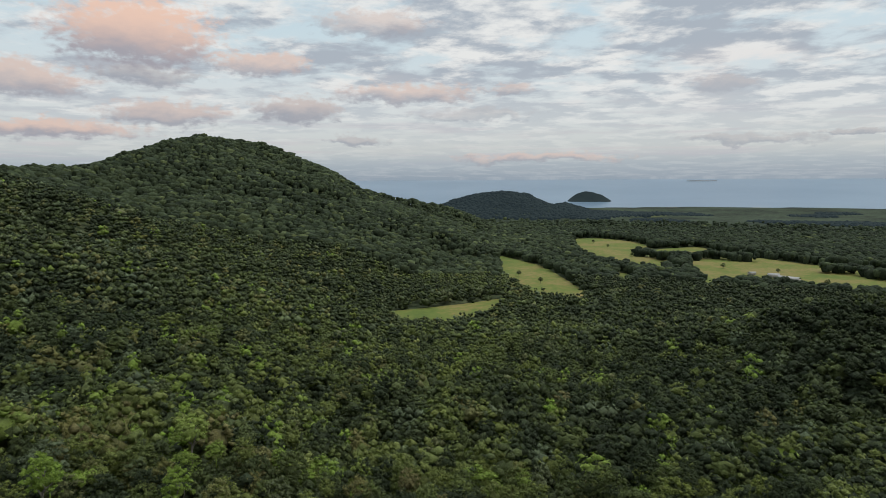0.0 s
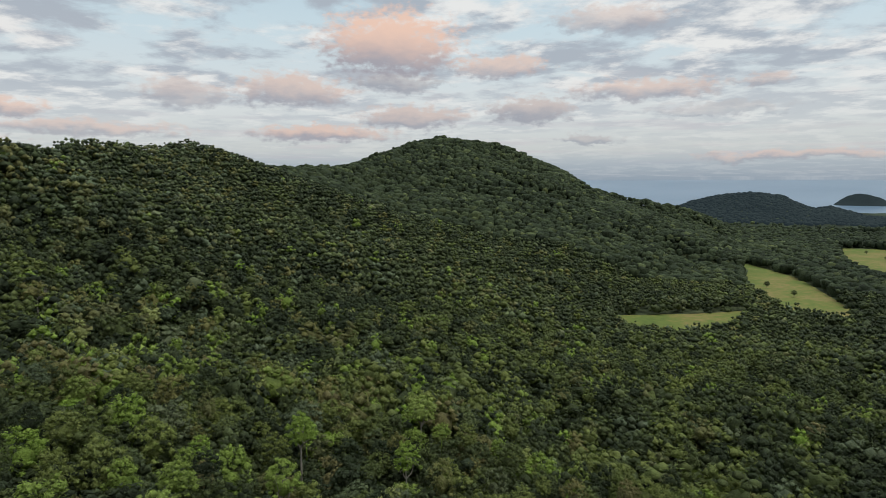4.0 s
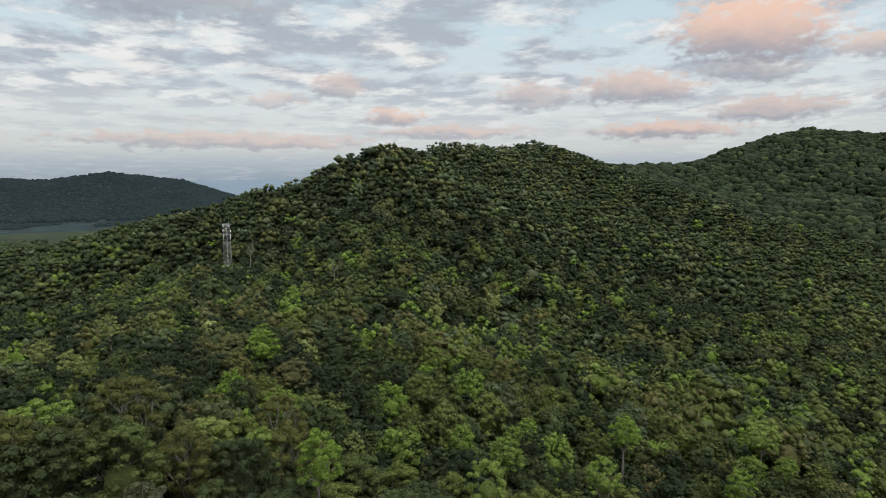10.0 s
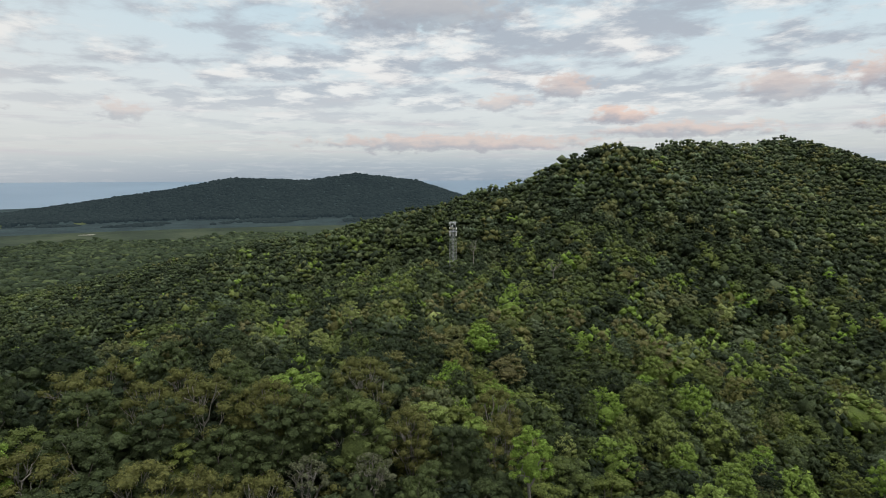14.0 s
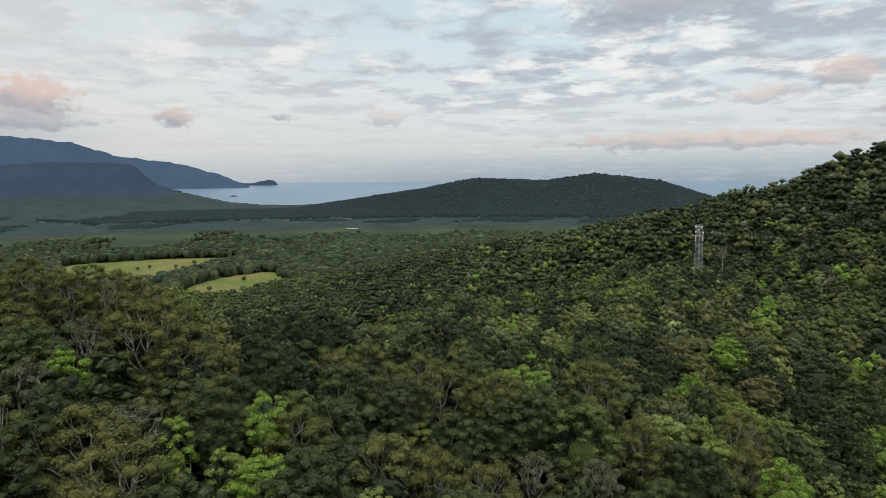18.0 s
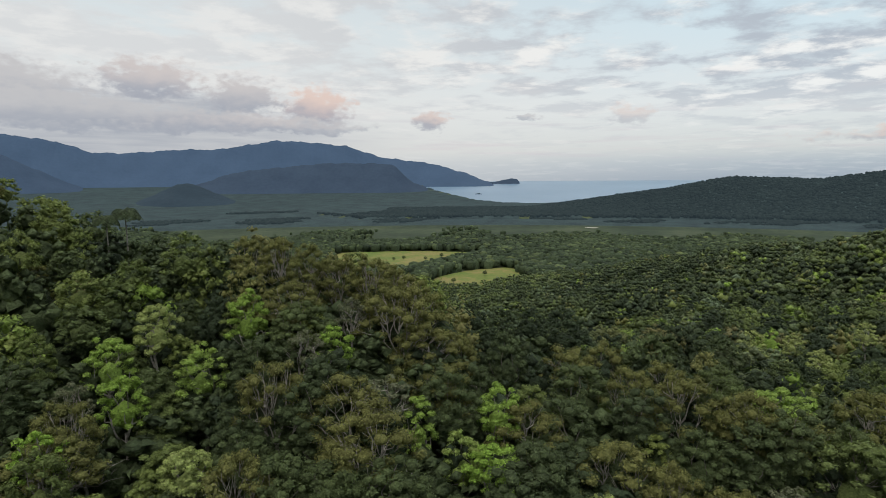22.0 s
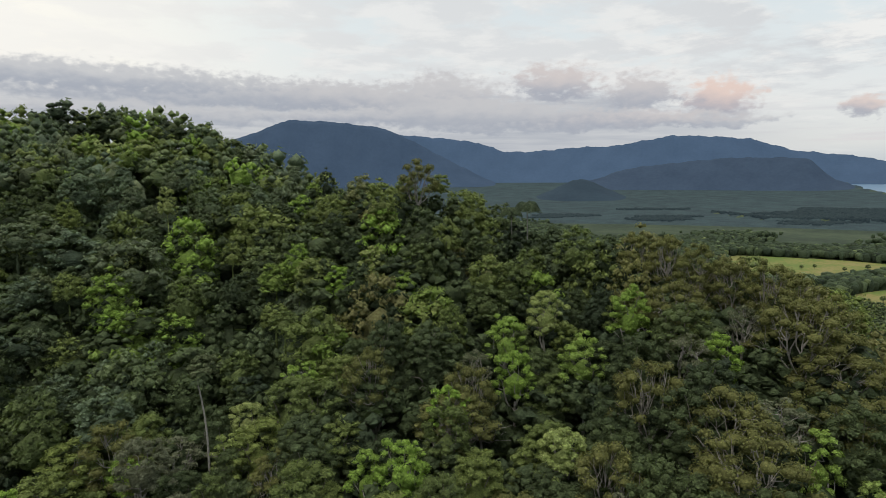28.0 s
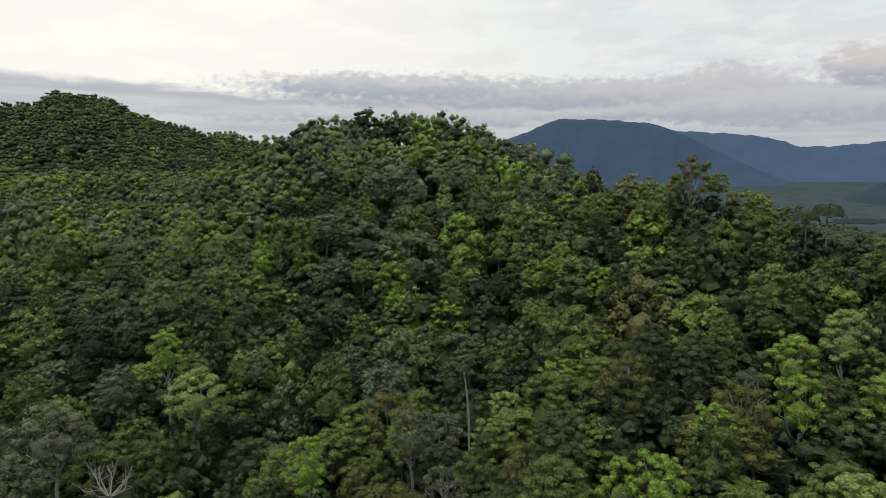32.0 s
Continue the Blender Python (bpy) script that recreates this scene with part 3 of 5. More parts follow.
def build_ground():
    az = np.concatenate([np.arange(-214, 42, 0.6), np.arange(42, 146, 4.0)])
    r = np.concatenate([[0.01, 10.0, 20.0], np.geomspace(30, 440, 48), np.arange(452, 1760, 14.0), np.linspace(1780, 2300, 16), np.linspace(2330, 4890, 70)])
    R, A = np.meshgrid(r, az, indexing="ij")
    z = ground_height(A, R) + rolling(A, R)
    v, f = polar(A, R, z), grid_faces(len(r), len(az), True)
    k, low = len(v), float(z[0, 0]) - 0.05
    v = np.concatenate([v, [(-4, -4, low), (4, -4, low), (4, 4, low), (-4, 4, low)]])
    f = np.concatenate([f, [(k, k + 1, k + 2), (k, k + 2, k + 3)]])
    tagged(new("ground", tri_mesh("ground", v, f, GROUND, smooth=True)),
           "dark forest floor running over hills to the flat coast", "ground", kind="structure")
    r = np.linspace(2300, 4895, 60)
    az = np.arange(-235, 125, 2.0)
    R, A = np.meshgrid(r, az, indexing="ij")
    tagged(new("water", tri_mesh("water", polar(A, R, level(R)), grid_faces(len(r), len(az), True), SEA, smooth=True)),
           "calm pale blue-grey sea with faint ripples", "sea", kind="structure")
    for i, p in enumerate(OUTLINES):
        c, up = p.mean(0), 0.4 + 0.1 * i
        ring = np.concatenate([[[*c, up]], np.column_stack([p, np.full(len(p), up)])])
        k = len(p)
        f = [(0, 1 + j, 1 + (j + 1) % k) for j in range(k)]
        tagged(new("field", tri_mesh("field", ring, f, PASTURE)), "open pasture of green and straw-coloured grass among trees", "field", kind="structure")
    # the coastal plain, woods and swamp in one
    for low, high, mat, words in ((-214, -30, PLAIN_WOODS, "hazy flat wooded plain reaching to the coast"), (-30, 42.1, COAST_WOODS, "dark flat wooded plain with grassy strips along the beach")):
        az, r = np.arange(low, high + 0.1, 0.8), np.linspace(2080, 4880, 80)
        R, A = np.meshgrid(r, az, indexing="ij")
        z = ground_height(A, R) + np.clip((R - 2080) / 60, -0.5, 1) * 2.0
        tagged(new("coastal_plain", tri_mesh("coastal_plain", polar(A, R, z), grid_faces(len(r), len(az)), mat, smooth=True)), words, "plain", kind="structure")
    # open marsh between the woods and the plain
    az, r = np.arange(-146, -58, 0.8), np.linspace(1480, 2140, 30)
    R, A = np.meshgrid(r, az, indexing="ij")
    z = ground_height(A, R) + rolling(A, R) + 1.2
    z = np.where(in_field(R * np.sin(np.radians(A)), R * np.cos(np.radians(A))), -2.0, z)
    tagged(new("marsh", tri_mesh("marsh", polar(A, R, z), grid_faces(len(r), len(az)), MARSH, smooth=True)), "open flat of pale swamp grass with dark scrub", "marsh", kind="structure")
    # strip of sand along the shore
    az = np.arange(10, 60, 0.5)
    c = np.interp(az, [c[0] for c in COAST], [c[1] for c in COAST])
    rows = np.stack([c + 40, c + 82 + 14 * np.sin(az)])
    z = np.stack([level(rows[0]) + 3.0, level(rows[1]) + 0.5])
    tagged(new("beach", tri_mesh("beach", polar(np.stack([az, az]), rows, z), grid_faces(2, len(az)), SAND)), "narrow strip of pale sand along the sea", "beach", kind="structure")


def far_range(name, label, category, crest, near, far, mat, rough, kind="structure"):
    """A far range of hills or an island: crest of compass and height angles at one distance, with spurs and gullies on its slopes."""
    az = np.arange(crest[0][0], crest[-1][0] + 0.01, 0.2)
    R = np.interp(az, [c[0] for c in crest], [c[2] for c in crest])
    el = np.interp(az, [c[0] for c in crest], [c[1] for c in crest])
    el = el + rough * (np.sin(az * 2.9) + 0.7 * np.sin(az * 5.3 + 1) + 0.5 * np.sin(az * 9.7 + 2) + 0.3 * np.sin(az * 17.1))
    t = np.concatenate([np.linspace(0, 1, 18), np.linspace(1.1, 2, 4)])[:, None]
    r = np.where(t < 1, R - near * (1 - t), R + far * (t - 1))
    foot = level(r) - 3
    top = EYE + R * np.tan(np.radians(el))
    s = np.where(t < 1, t, 2 - t)
    gully = 0.06 * np.sin(az * 0.9 + 3 * t + 1.5 * np.sin(az * 0.37)) + 0.03 * np.sin(az * 2.3 - 4 * t + np.sin(az))
    z = foot + (top - foot) * np.clip(s + gully * s * (1 - s) * 4 * 0.55, 0, 1) ** 1.1
    ob = new(name, tri_mesh(name, polar(np.broadcast_to(az, r.shape), r, z), grid_faces(len(t), len(az)), mat, smooth=True))
    return tagged(ob, label, category, kind=kind)


build_ground()
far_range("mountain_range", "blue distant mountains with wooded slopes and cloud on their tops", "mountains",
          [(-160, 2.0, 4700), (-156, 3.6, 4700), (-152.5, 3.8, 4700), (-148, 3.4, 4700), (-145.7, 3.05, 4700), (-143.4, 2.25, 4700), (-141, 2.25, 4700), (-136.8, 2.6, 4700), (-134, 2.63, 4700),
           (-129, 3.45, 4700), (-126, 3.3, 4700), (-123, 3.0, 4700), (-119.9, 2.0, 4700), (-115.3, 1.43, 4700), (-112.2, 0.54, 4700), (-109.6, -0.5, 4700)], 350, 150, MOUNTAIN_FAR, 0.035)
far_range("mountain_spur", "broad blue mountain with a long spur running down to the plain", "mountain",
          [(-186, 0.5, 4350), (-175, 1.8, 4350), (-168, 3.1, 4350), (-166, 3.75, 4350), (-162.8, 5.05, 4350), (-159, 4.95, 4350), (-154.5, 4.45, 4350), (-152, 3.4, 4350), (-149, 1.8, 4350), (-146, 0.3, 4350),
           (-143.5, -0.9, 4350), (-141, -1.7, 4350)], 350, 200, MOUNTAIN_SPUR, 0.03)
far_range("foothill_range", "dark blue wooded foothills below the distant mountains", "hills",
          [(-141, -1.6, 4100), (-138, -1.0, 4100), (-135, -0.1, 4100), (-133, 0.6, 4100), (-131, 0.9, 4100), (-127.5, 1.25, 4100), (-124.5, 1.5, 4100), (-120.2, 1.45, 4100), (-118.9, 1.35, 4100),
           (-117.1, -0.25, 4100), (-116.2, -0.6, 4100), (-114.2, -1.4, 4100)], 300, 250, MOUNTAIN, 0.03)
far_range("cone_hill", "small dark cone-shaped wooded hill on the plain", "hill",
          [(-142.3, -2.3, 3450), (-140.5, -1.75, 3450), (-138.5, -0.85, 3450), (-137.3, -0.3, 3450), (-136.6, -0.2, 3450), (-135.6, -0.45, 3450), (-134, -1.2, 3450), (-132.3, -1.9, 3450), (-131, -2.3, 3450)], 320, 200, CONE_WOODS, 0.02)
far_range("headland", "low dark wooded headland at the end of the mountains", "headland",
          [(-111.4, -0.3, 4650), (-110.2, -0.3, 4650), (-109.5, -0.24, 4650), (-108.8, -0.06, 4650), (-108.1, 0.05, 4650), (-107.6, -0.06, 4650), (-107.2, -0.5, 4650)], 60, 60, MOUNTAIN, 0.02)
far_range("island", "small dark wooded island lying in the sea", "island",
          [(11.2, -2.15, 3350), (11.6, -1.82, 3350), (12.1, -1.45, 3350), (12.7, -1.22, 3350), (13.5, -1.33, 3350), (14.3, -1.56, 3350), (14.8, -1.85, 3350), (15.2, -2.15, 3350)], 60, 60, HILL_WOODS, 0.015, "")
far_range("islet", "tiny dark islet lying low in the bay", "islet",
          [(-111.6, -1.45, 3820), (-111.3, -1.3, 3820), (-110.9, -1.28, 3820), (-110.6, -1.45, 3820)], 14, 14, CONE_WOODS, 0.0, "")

# ---- the forest ----
rng = np.random.default_rng(7)


def ico():
    bm = bmesh.new()
    bmesh.ops.create_icosphere(bm, subdivisions=1, radius=1.0)
    v = np.array([p.co[:] for p in bm.verts])
    f = np.array([[p.index for p in q.verts] for q in bm.faces])
    bm.free()
    return v, f


ICO_V, ICO_F = ico()
OCT_V = np.array([(1, 0, 0), (-1, 0, 0), (0, 1, 0), (0, -1, 0), (0, 0, 1), (0, 0, -1)], float)
OCT_F = np.array([(0, 2, 4), (2, 1, 4), (1, 3, 4), (3, 0, 4), (2, 0, 5), (1, 2, 5), (3, 1, 5), (0, 3, 5)])


def merge(pieces):
    vs, fs, k = [], [], 0
    for v, f in pieces:
        vs.append(v)
        fs.append(f + k)
        k += len(v)
    return np.concatenate(vs), np.concatenate(fs)


def leaf_tris(g, centre, normal, size):
    """One ragged triangle of leaves at each place."""
    k = len(centre)
    n = normal + g.normal(0, 0.42, (k, 3))
    n /= np.linalg.norm(n, axis=1, keepdims=True)
    side = np.cross(n, g.normal(0, 1, (k, 3)))
    side /= np.linalg.norm(side, axis=1, keepdims=True) + 1e-9
    up = np.cross(n, side)
    s = size * g.lognormal(0, 0.3, (k, 1))
    a = centre + side * s * 0.62 + up * s * g.uniform(-0.3, 0.3, (k, 1))
    b = centre - side * s * 0.55 + up * s * g.uniform(0.1, 0.5, (k, 1))
    c = centre - up * s * g.uniform(0.45, 0.8, (k, 1)) + side * s * g.uniform(-0.3, 0.3, (k, 1))
    return np.stack([a, b, c], 1).reshape(-1, 3), np.arange(3 * k).reshape(-1, 3)


def crown(g, radius, height, base, lobes, leaves, size, puff=(0.26, 0.42), flat=0.8, spread=0.74, core=0.6, solid=0.86, rim=1.2, skirt=False, plain=False):
    """A crown of rounded leafy billows, with gaps between, strewn with sprays of leaves; returns the arrays and the middles of the billows."""
    d = []
    for i in range(lobes):
        u, th = g.uniform(0, rim, 9), g.uniform(0, 2 * np.pi, 9)
        s = np.sqrt(np.clip(1 - (1 - u) ** 2, 0, 1))
        c = np.stack([np.cos(th) * s, np.sin(th) * s, 1 - u], -1)
        d.append(c[0] if not d else c[np.argmax(np.min(np.linalg.norm(c[:, None] - np.array(d)[None], axis=2), 1))])
    d = np.array(d)
    swell = g.uniform(0.8, 1.06, lobes) * (1 + 0.16 * np.sin(3 * np.arctan2(d[:, 1], d[:, 0]) + g.uniform(0, 6)) * (1 - d[:, 2].clip(0)))
    mid = d * [radius * spread, radius * spread, height * 0.6] * swell[:, None] + [0, 0, base]
    rad = radius * g.uniform(*puff, lobes)
    ball = (OCT_V, OCT_F) if plain else (ICO_V, ICO_F)
    pieces = [(ICO_V * [radius * core, radius * core, height * 0.55 * core] + [0, 0, base - height * 0.06], ICO_F)] if core else []
    if skirt:
        pieces.append((OCT_V * [radius * 0.07, radius * 0.07, height * 0.9] + [0, 0, base - height * 0.9], OCT_F))
    if solid:
        for m, r in zip(mid, rad):
            pieces.append((m + ball[0] * g.uniform(0.9, 1.1, (len(ball[0]), 1)) * r * solid * [1, 1, flat], ball[1]))
    if leaves:
        more = int(leaves * 1.7)
        pick = g.choice(lobes, more, p=rad**2 / (rad**2).sum())
        n = g.normal(0, 1, (more, 3))
        n[:, 2] = n[:, 2] * 0.85 + 0.45
        n /= np.linalg.norm(n, axis=1, keepdims=True)
        at = mid[pick] + n * (rad[pick] * g.uniform(0.84, 1.1, more))[:, None] * [1, 1, flat]
        near = np.linalg.norm((at[:, None] - mid[None]) / [1, 1, flat], axis=2) / rad[None]
        near[np.arange(more), pick] = 9
        keep = np.where(near.min(1) > 0.8)[0][:leaves]
        pieces.append(leaf_tris(g, at[keep], n[keep] * 1.1 + [0, 0, 0.35], size))
    v, f = merge(pieces)
    return v, f, mid


def strew(templates, x, y, z, radius, tall, shade):
    """Places copies of the templates, turned at random, in one set of arrays."""
    vs, fs, ss, k = [], [], [], 0
    pick = rng.integers(0, len(templates), len(x))
    for t, (v, f) in enumerate(templates):
        m = np.where(pick == t)[0]
        if not len(m):
            continue
        a = rng.uniform(0, 2 * np.pi, len(m))
        c, s = np.cos(a)[:, None], np.sin(a)[:, None]
        r = radius[m][:, None]
        wide, deep = rng.uniform(0.78, 1.3, (len(m), 1)), rng.uniform(0.78, 1.2, (len(m), 1))
        w = np.stack([(v[:, 0] * c * wide - v[:, 1] * s * deep) * r + x[m][:, None], (v[:, 0] * s * wide + v[:, 1] * c * deep) * r + y[m][:, None], v[:, 2] * r * tall[m][:, None] + z[m][:, None]], -1)
        vs.append(w.reshape(-1, 3))
        fs.append((f[None] + (np.arange(len(m)) * len(v))[:, None, None] + k).reshape(-1, 3))
        ss.append(np.repeat(shade[m], len(v)))
        k += len(m) * len(v)
    return np.concatenate(vs), np.concatenate(fs), np.concatenate(ss)


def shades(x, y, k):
    """Each tree's place on the scale of leaf colours: dark, mid green, grey-green, olive, brown, fresh green, lime,
    pale. The mixture of kinds changes slowly over the hills; shade and light are painted in too, by shifting whole
    stretches darker or lighter.
    """
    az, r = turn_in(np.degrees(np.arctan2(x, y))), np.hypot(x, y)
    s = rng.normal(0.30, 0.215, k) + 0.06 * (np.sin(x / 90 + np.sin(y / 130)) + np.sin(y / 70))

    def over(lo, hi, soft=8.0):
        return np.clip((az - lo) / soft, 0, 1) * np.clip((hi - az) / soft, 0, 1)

    # stretches shifted darker by compass and distance; right-hand spur painted as if under cloud
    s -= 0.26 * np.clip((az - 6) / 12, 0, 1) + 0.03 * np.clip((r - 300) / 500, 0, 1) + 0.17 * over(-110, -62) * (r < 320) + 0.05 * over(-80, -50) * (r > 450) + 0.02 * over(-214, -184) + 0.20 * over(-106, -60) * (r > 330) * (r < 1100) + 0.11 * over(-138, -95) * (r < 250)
    # main hills darker: stands in for shade between crowns that simple domes lack
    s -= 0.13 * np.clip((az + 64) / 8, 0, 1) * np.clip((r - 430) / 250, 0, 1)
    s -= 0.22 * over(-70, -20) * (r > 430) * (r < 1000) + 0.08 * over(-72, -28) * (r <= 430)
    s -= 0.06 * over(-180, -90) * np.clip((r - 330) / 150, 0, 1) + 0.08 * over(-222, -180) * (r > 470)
    # western slopes lightened in colour to make up for weak sunlight there
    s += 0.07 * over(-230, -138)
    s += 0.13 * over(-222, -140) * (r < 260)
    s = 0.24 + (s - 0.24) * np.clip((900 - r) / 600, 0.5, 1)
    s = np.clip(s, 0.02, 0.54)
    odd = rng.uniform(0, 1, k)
    # olive trees by region; western grey-green share raised to imitate blue sky light
    muted = 0.09 + 0.34 * over(-222, -158, 5.0) * (r < 340) + 0.10 * over(-192, -150) * (r > 215) * (r < 340) + 0.2 * over(-134, -56) * (r < 330) + 0.08 * over(-60, -20) * (r < 900) + 0.2 * over(-76, -36) * (r > 440) * (r < 900)
    muted = muted * np.clip((2400 - r) / 1400, 0.3, 1) * np.clip((24 - az) / 14, 0.35, 1)
    s = np.where(odd < muted, rng.uniform(0.56, np.where(az < -160, 0.64, np.where(r > 300, 0.71, 0.8)), k), s)
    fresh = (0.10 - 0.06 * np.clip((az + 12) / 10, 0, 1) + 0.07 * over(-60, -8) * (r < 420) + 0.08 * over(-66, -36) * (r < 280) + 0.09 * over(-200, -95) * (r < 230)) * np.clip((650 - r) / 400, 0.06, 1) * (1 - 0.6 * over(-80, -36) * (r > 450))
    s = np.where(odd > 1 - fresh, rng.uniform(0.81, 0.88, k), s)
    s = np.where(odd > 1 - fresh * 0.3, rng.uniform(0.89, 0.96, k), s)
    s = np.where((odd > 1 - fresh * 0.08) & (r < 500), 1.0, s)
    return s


# crowns of a striking colour: compass angle, height angle, distance, leaf, radius
SHOW = [(-55.9, -15.2, 205, "lime", 3.8, "lime green crown bright against darker trees"), (-109.2, -19.6, 92, "lime", 3.8, "lime green crown bright against darker trees"),
        (-116.9, -20.9, 88, "lime", 3.2, "yellow-green crown with a forked pale trunk"), (-142.3, -16.6, 104, "pale", 4.2, "pale yellow blossoming crown"),
        (-143.2, -13.4, 112, "lime", 4.4, "fresh green spreading crown"), (-195.4, -17.0, 112, "pale", 5.6, "pale cream-green flat-topped crown"), (-197.5, -13.3, 122, "lime", 3.6, "fresh green narrow crown"),
        (-195.2, -3.2, 205, "pale", 3.6, "pale feathery crown standing on the slope"), (-24.3, -24.2, 165, "lime", 4.0, "lime green crown bright against darker trees"), (-34.2, -21.3, 160, "lime", 4.2, "lime green crown bright against darker trees"),
        (-62.7, -23.4, 92, "lime", 3.8, "lime green crown bright against darker trees"), (-36.0, -25.0, 128, "lime", 4.0, "lime green crown bright against darker trees"), (-153.0, -24.6, 84, "lime", 4.2, "fresh green clumpy crown"),
        (-38.2, -15.3, 240, "olive", 4.6, "russet-brown crown"), (-74.0, -20.3, 98, "olive", 5.0, "feathery olive crown with pale limbs"), (-118.0, -16.0, 100, "olive", 5.2, "feathery olive crown with pale limbs"),
        (-113.5, -13.2, 110, "olive", 5.4, "feathery olive crown with pale limbs"), (-103.0, -14.4, 116, "olive", 5.6, "feathery olive crown with pale limbs"), (-99.5, -14.0, 120, "olive", 5.4, "feathery olive crown with pale limbs"),
        (-121.0, -6.3, 118, "olive", 5.0, "feathery olive crown on the ridge"), (-126.5, -5.2, 123, "olive", 4.8, "feathery olive crown on the ridge"), (-131.5, -4.3, 132, "olive", 4.6, "feathery olive crown on the ridge"),
        (-123.8, -6.0, 120, "olive", 4.6, "feathery olive crown on the ridge"), (-118.6, -7.2, 116, "olive", 4.6, "feathery olive crown on the ridge"), (-129.0, -4.7, 127, "olive", 4.8, "feathery olive crown on the ridge"), (-116.6, -8.8, 112, "olive", 4.6, "russet-brown feathery crown"),
        (-124.6, -14.2, 102, "lime", 4.0, "fresh green clumpy crown"), (-136.0, -15.0, 104, "lime", 4.2, "fresh green clumpy crown"), (-139.5, -11.0, 116, "lime", 4.2, "fresh green spreading crown"), (-132.0, -10.6, 108, "lime", 3.8, "fresh green clumpy crown"), (-112.6, -24.0, 86, "lime", 3.6, "lime green crown bright against darker trees"),
        (-63.5, -9.6, 320, "pale", 4.4, "pale green domed crown"), (-84.6, -12.9, 260, "pale", 4.2, "pale green domed crown"), (-64.7, -9.9, 300, "lime", 4.2, "fresh green tall crown"),
        (-158.5, -8.6, 136, "lime", 3.8, "fresh green clumpy crown"), (-153.0, -9.4, 132, "lime", 4.2, "fresh green clumpy crown"), (-206.3, -18.2, 104, "misty", 6.6, "broad feathery blue-green crown"), (-22.9, -20.2, 205, "pale", 6.0, "wide pale green domed crown"), (-46.7, -26.0, 104, "lime", 3.8, "lime green crown bright against darker trees"),
        (-82.6, -14.1, 185, "pale", 4.0, "pale green domed crown"), (-79.6, -11.4, 250, "pale", 3.8, "pale green domed crown"), (-155.5, -6.8, 140, "lime", 4.0, "fresh green clumpy crown"), (-156.4, -25.4, 86, "lime", 3.6, "fresh green clumpy crown"),
        (-73.4, -22.3, 98, "olive", 4.6, "feathery olive crown with pale limbs"), (-81.3, -25.0, 92, "olive", 4.8, "feathery olive crown with pale limbs"), (-66.2, -18.4, 112, "olive", 5.0, "feathery olive crown with pale limbs"),
        (-165.2, -22.8, 94, "olive", 4.2, "thin olive crown with crooked pale limbs"), (-159.0, -12.0, 128, "olive", 4.4, "thin olive crown with crooked pale limbs"), (-186.1, -24.0, 92, "pale", 3.4, "yellow-green domed crown"),
        (-176.0, -22.0, 96, "misty", 4.6, "dull grey-green crown"), (-156.5, -3.0, 172, "olive", 5.2, "feathery olive crown on the ridge"), (-148.0, -5.5, 150, "olive", 4.8, "feathery olive crown on the ridge")]
SHOW_SPOTS = np.array([((q + u) * math.sin(radians(a)), (q + u) * math.cos(radians(a)), 0.85 * w) for a, e, q, leaf, w, words in SHOW for u in ((0.0, -0.6 * w, -1.3 * w) if leaf in ("lime", "pale") else (0.0, -0.6 * w))] + [(q * math.sin(radians(a)), q * math.cos(radians(a)), w) for a, q, w in ((-141.4, 157, 4.5), (-142.7, 156, 4.0), (-141.8, 149, 4.0), (-151.2, 162, 6.0), (-151.2, 153, 5.0))])


def crowded(x, y):
    """Too close to, or just in front of, a crown of a striking colour."""
    return np.min(np.hypot(x[:, None] - SHOW_SPOTS[None, :, 0], y[:, None] - SHOW_SPOTS[None, :, 1]) - SHOW_SPOTS[None, :, 2], 1) < 0


# where trees stand: jittered rows, closer together near the camera
def sow(r0, r1, step, room=True):
    k = int(r1 / step) + 1
    up = int(k / 0.86) + 1
    i, j = np.meshgrid(np.arange(-k, k + 1), np.arange(-up, up + 1))
    x = (i + 0.5 * (j % 2)).ravel() * step + rng.uniform(-0.46, 0.46, i.size) * step
    y = j.ravel() * step * 0.87 + rng.uniform(-0.46, 0.46, i.size) * step
    r = np.hypot(x, y)
    az = turn_in(np.degrees(np.arctan2(x, y)))
    m = (r >= r0) & (r < r1)
    m &= r < np.interp(az, [c[0] for c in COAST], [c[1] for c in COAST]) - 30
    x, y, r, az = x[m], y[m], r[m], az[m]
    m = ~in_field(x, y) & ((r > 340) | (not room) | ~crowded(x, y))
    x, y, r, az = x[m], y[m], r[m], az[m]
    return x, y, r, az, ground_height(az, r) + rolling(az, r)


# height angle under which the land is screened by nearer land
H_AZ, H_R = np.arange(-235, 125, 1.0), np.geomspace(40, 3000, 160)
_z = ground_height(H_AZ[:, None], H_R[None]) + TREE - 4
SCREEN = np.maximum.accumulate(np.arctan2(_z - EYE, H_R[None]), 1)


def screened(az, r, top):
    i = np.clip(np.round(az + 235).astype(int), 0, len(H_AZ) - 1)
    j = np.clip(np.searchsorted(H_R, r) - 2, 0, len(H_R) - 1)
    return np.arctan2(top - EYE, r) < SCREEN[i, j] - 0.006


